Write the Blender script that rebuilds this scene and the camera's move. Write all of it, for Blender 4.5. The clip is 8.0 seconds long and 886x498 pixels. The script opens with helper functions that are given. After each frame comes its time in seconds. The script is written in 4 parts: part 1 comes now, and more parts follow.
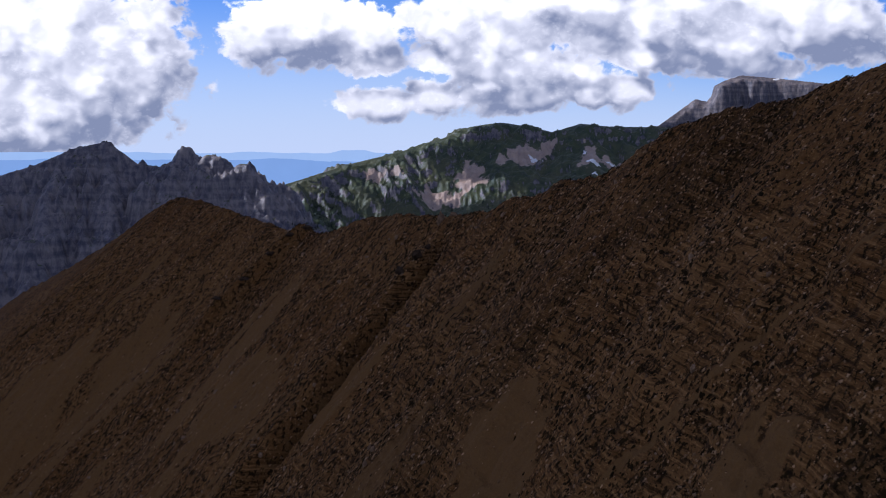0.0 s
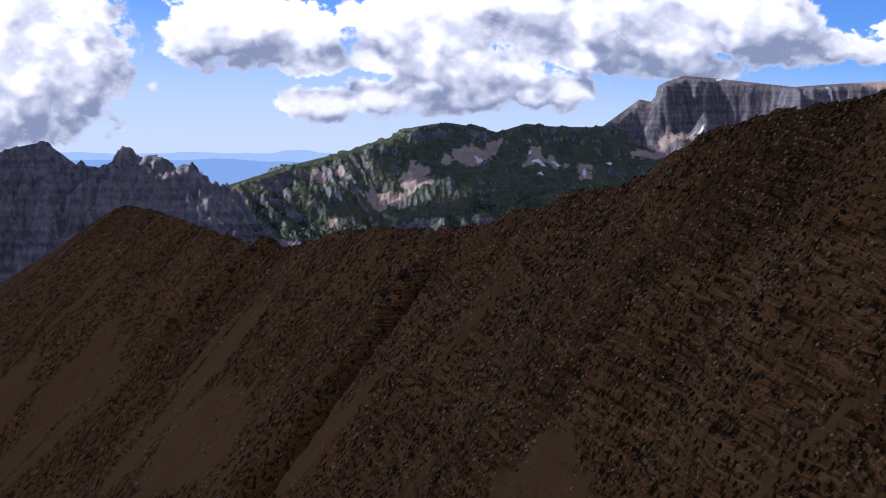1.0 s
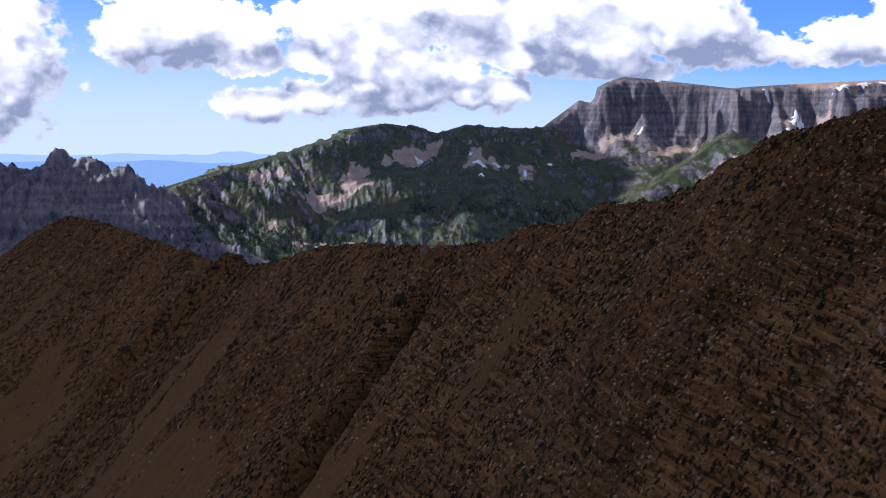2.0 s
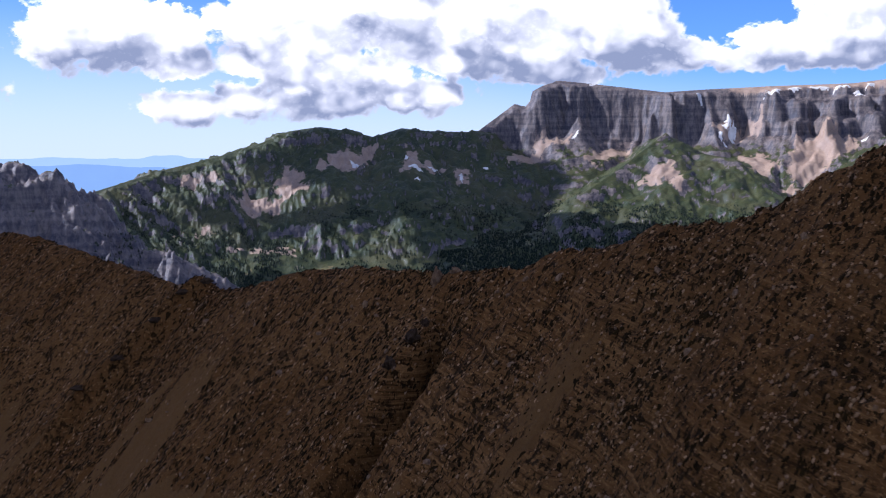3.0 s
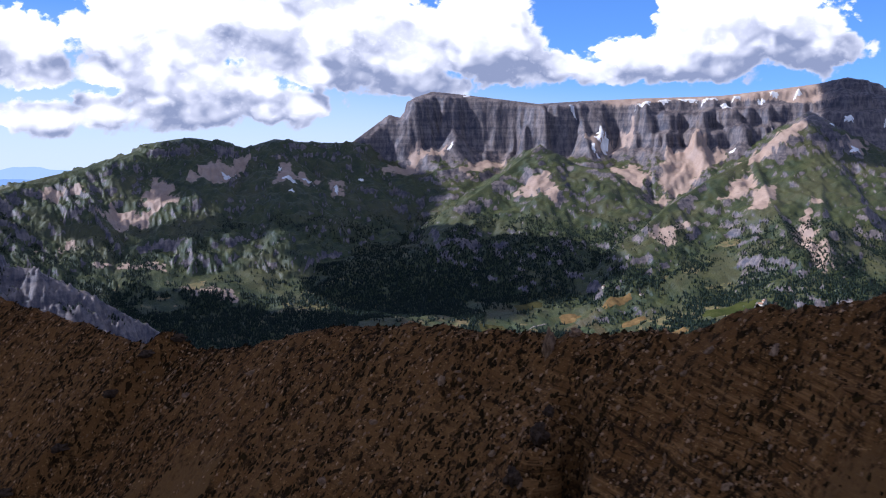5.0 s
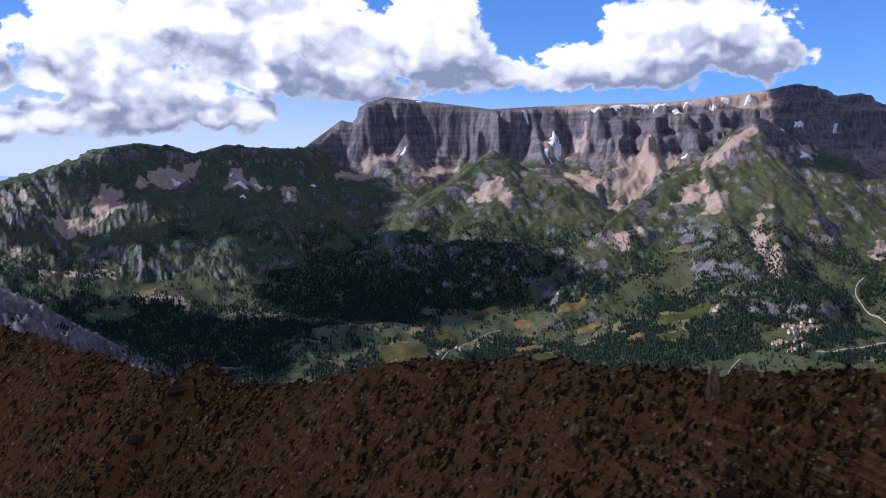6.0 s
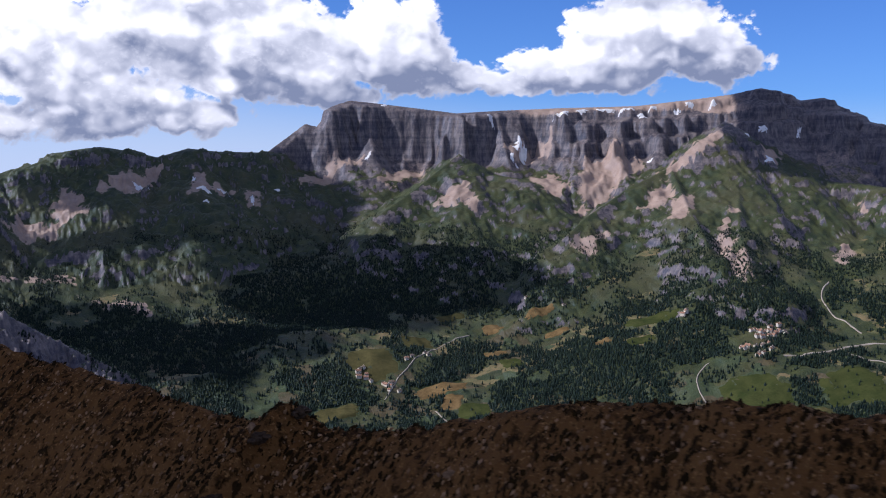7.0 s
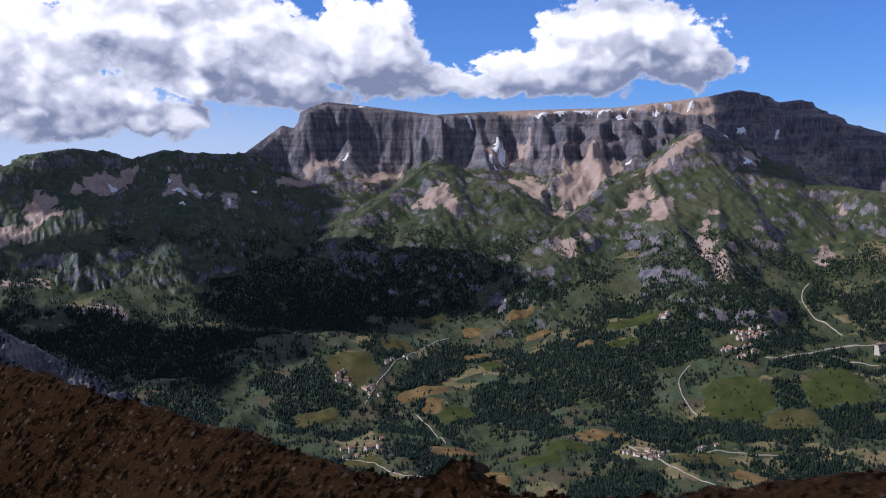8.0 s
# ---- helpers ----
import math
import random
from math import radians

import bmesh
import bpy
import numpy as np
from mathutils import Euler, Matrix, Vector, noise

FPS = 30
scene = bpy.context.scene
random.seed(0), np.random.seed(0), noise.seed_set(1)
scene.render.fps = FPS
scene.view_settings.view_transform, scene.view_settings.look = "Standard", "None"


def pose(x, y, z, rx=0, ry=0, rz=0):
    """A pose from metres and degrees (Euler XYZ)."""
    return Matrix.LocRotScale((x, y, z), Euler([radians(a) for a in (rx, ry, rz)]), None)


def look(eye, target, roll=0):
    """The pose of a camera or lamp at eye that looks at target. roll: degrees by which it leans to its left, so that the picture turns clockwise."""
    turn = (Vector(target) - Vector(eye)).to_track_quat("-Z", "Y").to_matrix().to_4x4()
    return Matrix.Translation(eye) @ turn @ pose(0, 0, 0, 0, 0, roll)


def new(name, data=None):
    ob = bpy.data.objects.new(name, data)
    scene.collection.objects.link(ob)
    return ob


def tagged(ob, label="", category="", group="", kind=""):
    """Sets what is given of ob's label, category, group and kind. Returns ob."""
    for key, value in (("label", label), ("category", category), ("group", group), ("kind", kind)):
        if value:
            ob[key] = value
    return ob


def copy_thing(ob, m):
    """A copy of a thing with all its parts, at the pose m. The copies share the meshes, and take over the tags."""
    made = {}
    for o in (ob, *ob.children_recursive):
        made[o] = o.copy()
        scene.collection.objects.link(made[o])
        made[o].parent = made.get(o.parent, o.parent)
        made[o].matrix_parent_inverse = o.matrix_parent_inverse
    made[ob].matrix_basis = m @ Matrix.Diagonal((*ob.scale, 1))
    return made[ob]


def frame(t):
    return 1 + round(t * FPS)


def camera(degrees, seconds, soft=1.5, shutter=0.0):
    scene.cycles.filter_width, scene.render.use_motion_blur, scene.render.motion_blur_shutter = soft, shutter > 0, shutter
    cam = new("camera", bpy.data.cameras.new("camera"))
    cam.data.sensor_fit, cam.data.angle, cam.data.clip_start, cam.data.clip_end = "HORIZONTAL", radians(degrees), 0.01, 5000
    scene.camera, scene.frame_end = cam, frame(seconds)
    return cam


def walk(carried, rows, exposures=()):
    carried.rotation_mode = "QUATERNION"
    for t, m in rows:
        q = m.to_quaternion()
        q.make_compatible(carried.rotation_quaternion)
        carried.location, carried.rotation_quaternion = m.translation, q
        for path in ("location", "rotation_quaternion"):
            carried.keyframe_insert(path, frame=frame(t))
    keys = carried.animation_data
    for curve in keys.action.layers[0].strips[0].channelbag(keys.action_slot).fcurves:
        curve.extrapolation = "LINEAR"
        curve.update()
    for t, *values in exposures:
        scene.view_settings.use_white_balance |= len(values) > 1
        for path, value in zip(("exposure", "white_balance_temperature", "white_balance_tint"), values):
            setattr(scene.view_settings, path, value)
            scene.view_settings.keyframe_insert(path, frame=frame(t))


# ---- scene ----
cam = camera(40.83, 8.0, soft=1.0, shutter=0.3)
walk(cam, [
    (0.0, pose(0.00, 0.00, 650.00, 85.300, 0.000, 0.000)),
    (0.5, pose(-4.33, 15.11, 650.53, 85.292, -0.004, -1.259)),
    (1.0, pose(-9.00, 30.51, 651.14, 85.288, 0.011, -2.760)),
    (2.5, pose(-22.77, 75.92, 652.63, 85.391, 0.094, -7.338)),
    (3.0, pose(-27.41, 91.00, 653.20, 85.492, 0.105, -9.021)),
    (3.5, pose(-31.72, 105.33, 653.62, 85.601, 0.119, -10.779)),
    (4.0, pose(-36.21, 120.41, 653.84, 85.740, 0.059, -12.511)),
    (4.5, pose(-40.32, 134.49, 653.85, 85.875, 0.086, -13.992)),
    (6.0, pose(-53.59, 177.70, 653.07, 86.288, 0.167, -17.851)),
    (6.5, pose(-57.59, 192.04, 652.98, 86.394, 0.155, -18.841)),
    (7.0, pose(-62.05, 207.59, 652.33, 86.497, 0.168, -19.738)),
    (7.5, pose(-65.98, 223.61, 651.80, 86.556, 0.176, -20.404)),
    (8.0, pose(-69.85, 240.00, 651.11, 86.596, 0.169, -21.014)),
], exposures=[(0.0, -0.05, 5930, 18), (1.0, 0.1, 5930, 18), (2.5, 0.32, 5930, 18), (4.5, 0.35, 5930, 18), (6.0, 0.1, 5930, 18), (8.0, -0.15, 5930, 18)])

# ---- light ----
SUN = Vector((-0.76, 0.20, 0.62)).normalized()      # towards the sun
sun = new("sun", bpy.data.lights.new("sun", "SUN"))
sun.data.energy, sun.data.angle, sun.data.color = 4.7, radians(0.6), (1.0, 0.94, 0.85)
sun.matrix_world = look(SUN * 100, (0, 0, 0))
scene.view_settings.exposure = 0.0


def nodes_of(tree):
    """Two short helpers to add nodes and arithmetic to a node tree."""
    def add(kind, **values):
        n = tree.nodes.new("ShaderNode" + kind)
        for key, value in values.items():
            setattr(n, key, value)
        return n

    def put(socket, value):
        if hasattr(value, "is_linked"):
            tree.links.new(value, socket)
        else:
            socket.default_value = value

    def maths(op, a, b=0.0, c=0.0, clamp=False):
        n = add("Math", operation=op, use_clamp=clamp)
        for s, v in zip(n.inputs, (a, b, c)):
            put(s, v)
        return n.outputs[0]

    def ramp(value, lo, hi, a=0.0, b=1.0):
        n = add("MapRange", interpolation_type="SMOOTHSTEP")
        for s, v in zip(n.inputs, (value, lo, hi, a, b)):
            put(s, v)
        return n.outputs[0]

    def noise_of(vector, scale, detail=4.0, rough=0.55, distort=0.0):
        n = add("TexNoise")
        put(n.inputs["Vector"], vector)
        for key, v in (("Scale", scale), ("Detail", detail), ("Roughness", rough), ("Distortion", distort)):
            put(n.inputs[key], v)
        return n.outputs["Fac"]

    def mix(fac, a, b):
        n = add("Mix", data_type="RGBA")
        put(n.inputs[0], fac)
        for s, v in ((n.inputs[6], a), (n.inputs[7], b)):
            put(s, (*v, 1.0) if isinstance(v, tuple) and len(v) == 3 else v)
        return n.outputs[2]

    def vec(x, y, z):
        n = add("CombineXYZ")
        for s, v in zip(n.inputs, (x, y, z)):
            put(s, v)
        return n.outputs[0]

    return add, put, maths, ramp, noise_of, mix, vec


# Cumulus: degrees to the right of +y, degrees above eye level, half width, half height, weight.
WEST_CUMULUS = (
    (-17.5, 4.2, 6.6, 4.3, 1.3), (-19.5, 1.2, 4.0, 1.9, 1.1), (-13.0, 7.6, 1.8, 0.8, 0.8), (-24, 5, 6, 4, 1.2),
    (-6.2, 5.6, 4.6, 2.0, 1.1), (-4.0, 4.9, 2.6, 1.6, 1.1), (-8.6, 4.8, 2.4, 1.2, 0.9),
    (1.6, 5.8, 4.2, 2.9, 1.2), (2.8, 4.2, 3.6, 1.5, 1.2), (-3.2, 2.3, 2.2, 1.0, 0.9), (-0.4, 2.6, 1.8, 1.1, 0.8), (3.0, 2.7, 3.6, 1.1, 1.0))
EAST_CUMULUS = (
    (8.6, 2.8, 1.6, 1.1, 0.9),
    (9.5, 5.8, 4.8, 2.6, 1.2), (13.5, 5.2, 4.0, 2.0, 1.2), (17.0, 6.2, 3.6, 2.6, 1.2), (14.6, 3.9, 2.8, 0.8, 0.9), (6.5, 3.4, 4.5, 1.0, 0.8), (19.5, 4.6, 3.0, 1.0, 1.0),
    (26.5, 5.0, 4.6, 1.3, 1.2), (29.5, 6.4, 4.6, 2.3, 1.2), (32.6, 5.4, 2.4, 1.5, 1.1),
    (23.0, 4.4, 2.6, 0.7, 0.9), (8.0, 8.6, 6, 1.5, 1.0), (30, 10, 6, 2.0, 1.0), (-22, 10, 7, 2.0, 1.0))
LOW_PUFFS = (
    (2.1, 2.9, 1.2, 0.8, 1.4), (4.8, 2.8, 1.4, 0.8, 1.4), (7.1, 2.6, 1.2, 0.7, 1.4), (9.2, 2.9, 1.1, 0.8, 1.4), (-2.9, 2.2, 1.5, 0.9, 1.4),
    (-0.4, 2.4, 1.1, 0.8, 1.4), (5.4, 6.6, 5.0, 2.0, 1.3), (11.3, 6.8, 4.0, 2.0, 1.3))
CUMULUS = WEST_CUMULUS + EAST_CUMULUS + LOW_PUFFS


def cumulus_group():
    """Thickness of cloud towards an azimuth and a height in degrees: soft blobs, broken up by billows."""
    group = bpy.data.node_groups.new("cumulus", "ShaderNodeTree")
    for name in ("azimuth", "height", "detail"):
        group.interface.new_socket(name, in_out="INPUT", socket_type="NodeSocketFloat")
    group.interface.new_socket("thickness", in_out="OUTPUT", socket_type="NodeSocketFloat")
    add, put, maths, ramp, noise_of, mix, vec = nodes_of(group)
    uu, vv, detail = group.nodes.new("NodeGroupInput").outputs[:3]
    p = vec(uu, maths("MULTIPLY", vv, 1.25), 0.0)
    warp = maths("SUBTRACT", noise_of(p, 0.5, detail, 0.6), 0.5)
    fine = add("TexVoronoi", feature="SMOOTH_F1")
    put(fine.inputs["Vector"], vec(maths("MULTIPLY_ADD", warp, 1.6, uu), maths("MULTIPLY_ADD", warp, 1.6, maths("MULTIPLY", vv, 1.2)), 3.0))
    for key, value in (("Scale", 0.8), ("Detail", maths("MULTIPLY", detail, 0.45)), ("Roughness", 0.55), ("Smoothness", 0.4)):
        put(fine.inputs[key], value)
    total = None
    for cu, cv, ru, rv, w in CUMULUS:
        a = maths("MULTIPLY_ADD", uu, 1 / ru, -cu / ru)
        b = maths("MULTIPLY_ADD", vv, 1 / rv, -cv / rv)
        e = maths("MULTIPLY_ADD", a, a, maths("MULTIPLY", b, b))
        m = maths("MULTIPLY_ADD", e, -w, w)
        total = m if total is None else maths("SMOOTH_MAX", total, m, 0.35)
    total = maths("MAXIMUM", total, -1.2)
    high = maths("MULTIPLY_ADD", noise_of(p, 0.09, 3.0, 0.5), 5.0, -2.22)      # scattered cloud outside the named ones
    away = maths("MAXIMUM", ramp(vv, 11.0, 17.0), ramp(maths("ABSOLUTE", maths("SUBTRACT", uu, 8.0)), 36.0, 44.0))
    total = maths("ADD", maths("MULTIPLY", total, maths("SUBTRACT", 1.0, away)), maths("MULTIPLY", high, away))
    total = maths("MULTIPLY_ADD", warp, 2.0, total)
    total = maths("ADD", total, maths("MULTIPLY_ADD", fine.outputs["Distance"], -0.8, 0.75))
    put(group.nodes.new("NodeGroupOutput").inputs[0], total)
    return group


def sky_world():
    """Clear sky with cumulus all along the horizon and scattered cloud overhead."""
    world = bpy.data.worlds.new("sky")
    world.use_nodes = True
    tree = world.node_tree
    tree.nodes.clear()
    add, put, maths, ramp, noise_of, mix, vec = nodes_of(tree)
    sky = add("TexSky", sky_type="NISHITA", sun_disc=False)
    sky.sun_elevation, sky.sun_rotation = math.asin(SUN.z), math.atan2(SUN.x, SUN.y)
    sky.altitude, sky.air_density, sky.dust_density, sky.ozone_density = 2400, 1.0, 0.3, 3.0
    way = add("TexCoord").outputs["Generated"]
    sep = add("SeparateXYZ")
    put(sep.inputs[0], way)
    x, y, z = sep.outputs
    u = maths("MULTIPLY", maths("ARCTAN2", x, y), 180 / math.pi)
    v = maths("MULTIPLY", maths("ARCSINE", z), 180 / math.pi)

    group = cumulus_group()

    def density(du, dv, detail):
        n = add("Group")
        n.node_tree = group
        for s, value in zip(n.inputs, (maths("ADD", u, du), maths("ADD", v, dv), detail)):
            put(s, value)
        return n.outputs[0]

    here, calm, sunward, below = density(0.0, 0.0, 7.0), density(0.0, 0.0, 2.0), density(-0.8, 1.1, 2.0), density(0.0, -1.3, 2.0)
    cover = ramp(here, -0.05, 0.3)
    lit = ramp(maths("SUBTRACT", calm, sunward), -0.5, 1.1)
    puffs = ramp(maths("SUBTRACT", here, calm), -0.3, 0.3)
    base = ramp(below, 0.0, 1.3)                     # thin towards the flat grey base
    rim = ramp(here, 0.1, 0.6, 0.22, 0.0)
    tone = maths("ADD", rim, maths("MULTIPLY_ADD", lit, 0.50, maths("MULTIPLY_ADD", puffs, 0.20, maths("MULTIPLY_ADD", base, 0.32, -0.05))))
    tone = maths("MULTIPLY", tone, ramp(v, 11.0, 22.0, 1.0, 0.32), clamp=True)      # overhead one looks at the shaded bases
    cloud = mix(tone, (0.25, 0.295, 0.42), (1.65, 1.64, 1.63))
    gain = add("Mix", data_type="RGBA", blend_type="MULTIPLY")
    put(gain.inputs[0], 1.0)
    put(gain.inputs[6], sky.outputs[0])
    put(gain.inputs[7], (0.05, 0.078, 0.125, 1.0))
    reach = ramp(u, -6.0, 30.0, 8.5, 4.0)
    low = maths("MULTIPLY", ramp(maths("DIVIDE", v, reach), -0.1, 1.0, 1.0, 0.0), ramp(u, 8.0, 34.0, 1.0, 0.7))      # milky air above the horizon, whiter towards the sun
    air = mix(low, gain.outputs[2], (0.58, 0.69, 0.88))
    both = mix(cover, air, cloud)
    ground = mix(ramp(v, -2.5, -0.2), (0.10, 0.11, 0.10), both)
    back = add("Background")
    put(back.inputs[0], ground)
    put(back.inputs[1], 1.0)
    tree.links.new(back.outputs[0], add("OutputWorld").inputs[0])
    scene.world = world


sky_world()

# ---- materials ----
def material(name, rough=0.9):
    m = bpy.data.materials.new(name)
    m.use_nodes = True
    tree = m.node_tree
    bsdf = tree.nodes["Principled BSDF"]
    bsdf.inputs["Roughness"].default_value = rough
    bsdf.inputs["Specular IOR Level"].default_value = 0.05
    return m, tree, bsdf, nodes_of(tree)


def bumped(tree, bsdf, height, strength, distance):
    b = tree.nodes.new("ShaderNodeBump")
    b.inputs["Strength"].default_value, b.inputs["Distance"].default_value = strength, distance
    tree.links.new(height, b.inputs["Height"])
    tree.links.new(b.outputs[0], bsdf.inputs["Normal"])


def haze_gloss(bsdf, amount, rough):
    """Blue-tinted gloss on land and conifers, standing in for blue air haze."""
    bsdf.inputs["Specular IOR Level"].default_value, bsdf.inputs["Roughness"].default_value = amount, rough
    bsdf.inputs["Specular Tint"].default_value = (0.25, 0.5, 1.0, 1.0)


def alpine_material():
    """Limestone, scree, turf and dry meadow, laid out by the cover attribute of the terrain."""
    m, tree, bsdf, (add, put, maths, ramp, noise_of, mix, vec) = material("alpine_ground", 0.95)
    p = add("TexCoord").outputs["Object"]
    sep = add("SeparateXYZ")
    put(sep.inputs[0], p)
    att = add("Attribute", attribute_name="cover")
    rgb = add("SeparateColor")
    put(rgb.inputs[0], att.outputs["Color"])
    scree, grass, dry = rgb.outputs
    n_big, n_mid, n_fine = noise_of(p, 0.006, 5), noise_of(p, 0.03, 6, 0.65), noise_of(p, 0.16, 5, 0.7)
    # limestone: beds, and streaks down the faces
    beds = noise_of(vec(maths("MULTIPLY", sep.outputs[0], 0.004), maths("MULTIPLY", sep.outputs[1], 0.004),
                        maths("MULTIPLY_ADD", n_mid, 1.2, maths("MULTIPLY", sep.outputs[2], 0.07))), 1.0, 4)
    streak = noise_of(vec(maths("MULTIPLY", sep.outputs[0], 0.09), maths("MULTIPLY", sep.outputs[1], 0.09), maths("MULTIPLY", sep.outputs[2], 0.008)), 1.0, 4, 0.65)
    rock = mix(ramp(maths("ADD", maths("MULTIPLY", beds, 0.45), maths("MULTIPLY", streak, 0.7)), 0.42, 0.74), (0.058, 0.050, 0.056), (0.205, 0.170, 0.155))
    rock = mix(ramp(n_fine, 0.52, 0.78, 0.0, 0.5), rock, (0.26, 0.215, 0.18))
    rock = mix(ramp(n_mid, 0.30, 0.48, 0.7, 0.0), rock, (0.046, 0.041, 0.043))
    stones = mix(ramp(n_mid, 0.3, 0.7), (0.30, 0.215, 0.165), (0.40, 0.30, 0.235))
    stones = mix(ramp(n_fine, 0.30, 0.45, 0.5, 0.0), stones, (0.17, 0.135, 0.115))
    turf = mix(ramp(n_mid, 0.3, 0.72), (0.028, 0.038, 0.009), (0.068, 0.074, 0.017))
    turf = mix(ramp(n_big, 0.48, 0.62, 0.0, 0.5), turf, (0.088, 0.080, 0.030))
    turf = mix(ramp(n_fine, 0.60, 0.74, 0.0, 0.4), turf, (0.14, 0.118, 0.065))
    turf = mix(ramp(n_fine, 0.28, 0.42, 0.8, 0.0), turf, (0.020, 0.030, 0.014))
    meadow = mix(ramp(n_mid, 0.35, 0.7), (0.20, 0.15, 0.065), (0.10, 0.11, 0.035))
    parcel = add("TexVoronoi", voronoi_dimensions="2D")
    put(parcel.inputs["Vector"], vec(maths("MULTIPLY_ADD", n_mid, 40.0, sep.outputs[0]), maths("MULTIPLY_ADD", n_mid, -40.0, sep.outputs[1]), 0.0))
    put(parcel.inputs["Scale"], 0.019)
    tone = add("SeparateColor")
    put(tone.inputs[0], parcel.outputs["Color"])
    low = maths("MULTIPLY", ramp(sep.outputs[2], 290.0, 150.0), ramp(n_big, 0.42, 0.55))      # plots of the valley floor
    turf = mix(maths("MULTIPLY", low, ramp(tone.outputs[0], 0.66, 0.70, 0.0, 0.8)), turf, mix(n_fine, (0.12, 0.084, 0.036), (0.08, 0.066, 0.028)))
    turf = mix(maths("MULTIPLY", low, ramp(tone.outputs[1], 0.68, 0.72, 0.0, 0.8)), turf, mix(n_fine, (0.035, 0.055, 0.018), (0.07, 0.09, 0.03)))
    wob = maths("MULTIPLY", maths("ADD", maths("SUBTRACT", n_mid, 0.5), maths("SUBTRACT", n_fine, 0.5)), 1.1)
    green = ramp(maths("MULTIPLY_ADD", grass, 1.35, maths("MULTIPLY", wob, 0.92)), 0.42, 0.62)
    col = mix(green, rock, turf)
    col = mix(ramp(maths("ADD", dry, wob), 0.42, 0.58), col, meadow)
    col = mix(ramp(maths("ADD", scree, maths("MULTIPLY", wob, 0.8)), 0.32, 0.78), col, stones)
    put(bsdf.inputs["Base Color"], col)
    haze_gloss(bsdf, 0.40, 0.52)
    bumped(tree, bsdf, maths("ADD", maths("MULTIPLY", n_mid, 5.0), maths("MULTIPLY", n_fine, 2.2)), 0.8, 1.0)
    return m


def shale_material():
    """Dark shaly scree of the ridge, with fall-line streaks and rusty and grey patches."""
    m, tree, bsdf, (add, put, maths, ramp, noise_of, mix, vec) = material("shale", 0.95)
    p = add("TexCoord").outputs["Object"]
    sep = add("SeparateXYZ")
    put(sep.inputs[0], p)
    x, y, z = sep.outputs
    along = maths("ADD", maths("MULTIPLY", x, -0.58), maths("MULTIPLY", y, 0.81))
    down = maths("ADD", maths("MULTIPLY", x, -0.81), maths("MULTIPLY", y, -0.58))
    att = add("Attribute", attribute_name="cover")
    rgb = add("SeparateColor")
    put(rgb.inputs[0], att.outputs["Color"])
    fine_scree, beds, dark = rgb.outputs
    streak = noise_of(vec(maths("MULTIPLY", along, 0.55), maths("MULTIPLY", down, 0.055), 0.0), 1.0, 6, 0.65)
    strata = noise_of(vec(maths("MULTIPLY", along, 0.16), maths("MULTIPLY_ADD", along, -0.5, maths("MULTIPLY", z, 2.4)), maths("MULTIPLY", down, 0.08)), 1.0, 5, 0.6)
    patch, grit, lump = noise_of(p, 0.035, 4), noise_of(p, 2.4, 4, 0.7), noise_of(p, 0.7, 5, 0.65)
    col = mix(ramp(patch, 0.35, 0.65), (0.105, 0.046, 0.014), (0.140, 0.066, 0.022))
    col = mix(ramp(streak, 0.50, 0.70, 0.0, 0.6), col, (0.185, 0.093, 0.032))
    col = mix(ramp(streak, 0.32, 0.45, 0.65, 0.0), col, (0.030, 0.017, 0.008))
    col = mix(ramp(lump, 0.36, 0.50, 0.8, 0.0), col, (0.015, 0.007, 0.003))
    col = mix(ramp(grit, 0.56, 0.68, 0.0, 0.75), col, (0.330, 0.178, 0.067))
    col = mix(maths("MULTIPLY", beds, ramp(strata, 0.50, 0.66, 0.0, 0.5)), col, (0.300, 0.153, 0.057))
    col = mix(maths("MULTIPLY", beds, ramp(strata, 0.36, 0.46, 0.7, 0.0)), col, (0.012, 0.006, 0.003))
    col = mix(ramp(maths("ADD", fine_scree, maths("MULTIPLY", maths("SUBTRACT", lump, 0.5), 0.8)), 0.45, 0.6, 0.0, 0.9), col,
              mix(grit, (0.122, 0.060, 0.020), (0.160, 0.083, 0.031)))
    # dark turf patches, and shade painted along the gully
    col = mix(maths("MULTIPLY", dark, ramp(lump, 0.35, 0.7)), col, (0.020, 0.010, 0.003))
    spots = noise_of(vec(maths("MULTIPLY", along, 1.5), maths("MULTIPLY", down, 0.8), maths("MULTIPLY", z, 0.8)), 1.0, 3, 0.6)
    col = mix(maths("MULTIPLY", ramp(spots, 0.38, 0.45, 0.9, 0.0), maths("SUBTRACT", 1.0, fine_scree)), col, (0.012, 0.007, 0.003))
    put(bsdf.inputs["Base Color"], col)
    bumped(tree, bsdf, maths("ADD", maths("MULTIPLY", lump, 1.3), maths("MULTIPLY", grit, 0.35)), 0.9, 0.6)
    return m


ALPINE, SHALE = alpine_material(), shale_material()

# ---- relief ----
Z0 = 650.0                                        # eye level at the start of the flight
LATTICE = np.random.RandomState(7).rand(512, 512)


def vnoise(x, y):
    """Smooth lattice noise, -1 to 1."""
    i, j = np.floor(x).astype(int), np.floor(y).astype(int)
    f, g = x - i, y - j
    f, g = f * f * f * (f * (6 * f - 15) + 10), g * g * g * (g * (6 * g - 15) + 10)
    a, b = i & 511, (i + 1) & 511
    c, d = j & 511, (j + 1) & 511
    return 2 * ((LATTICE[a, c] * (1 - f) + LATTICE[b, c] * f) * (1 - g) + (LATTICE[a, d] * (1 - f) + LATTICE[b, d] * f) * g) - 1


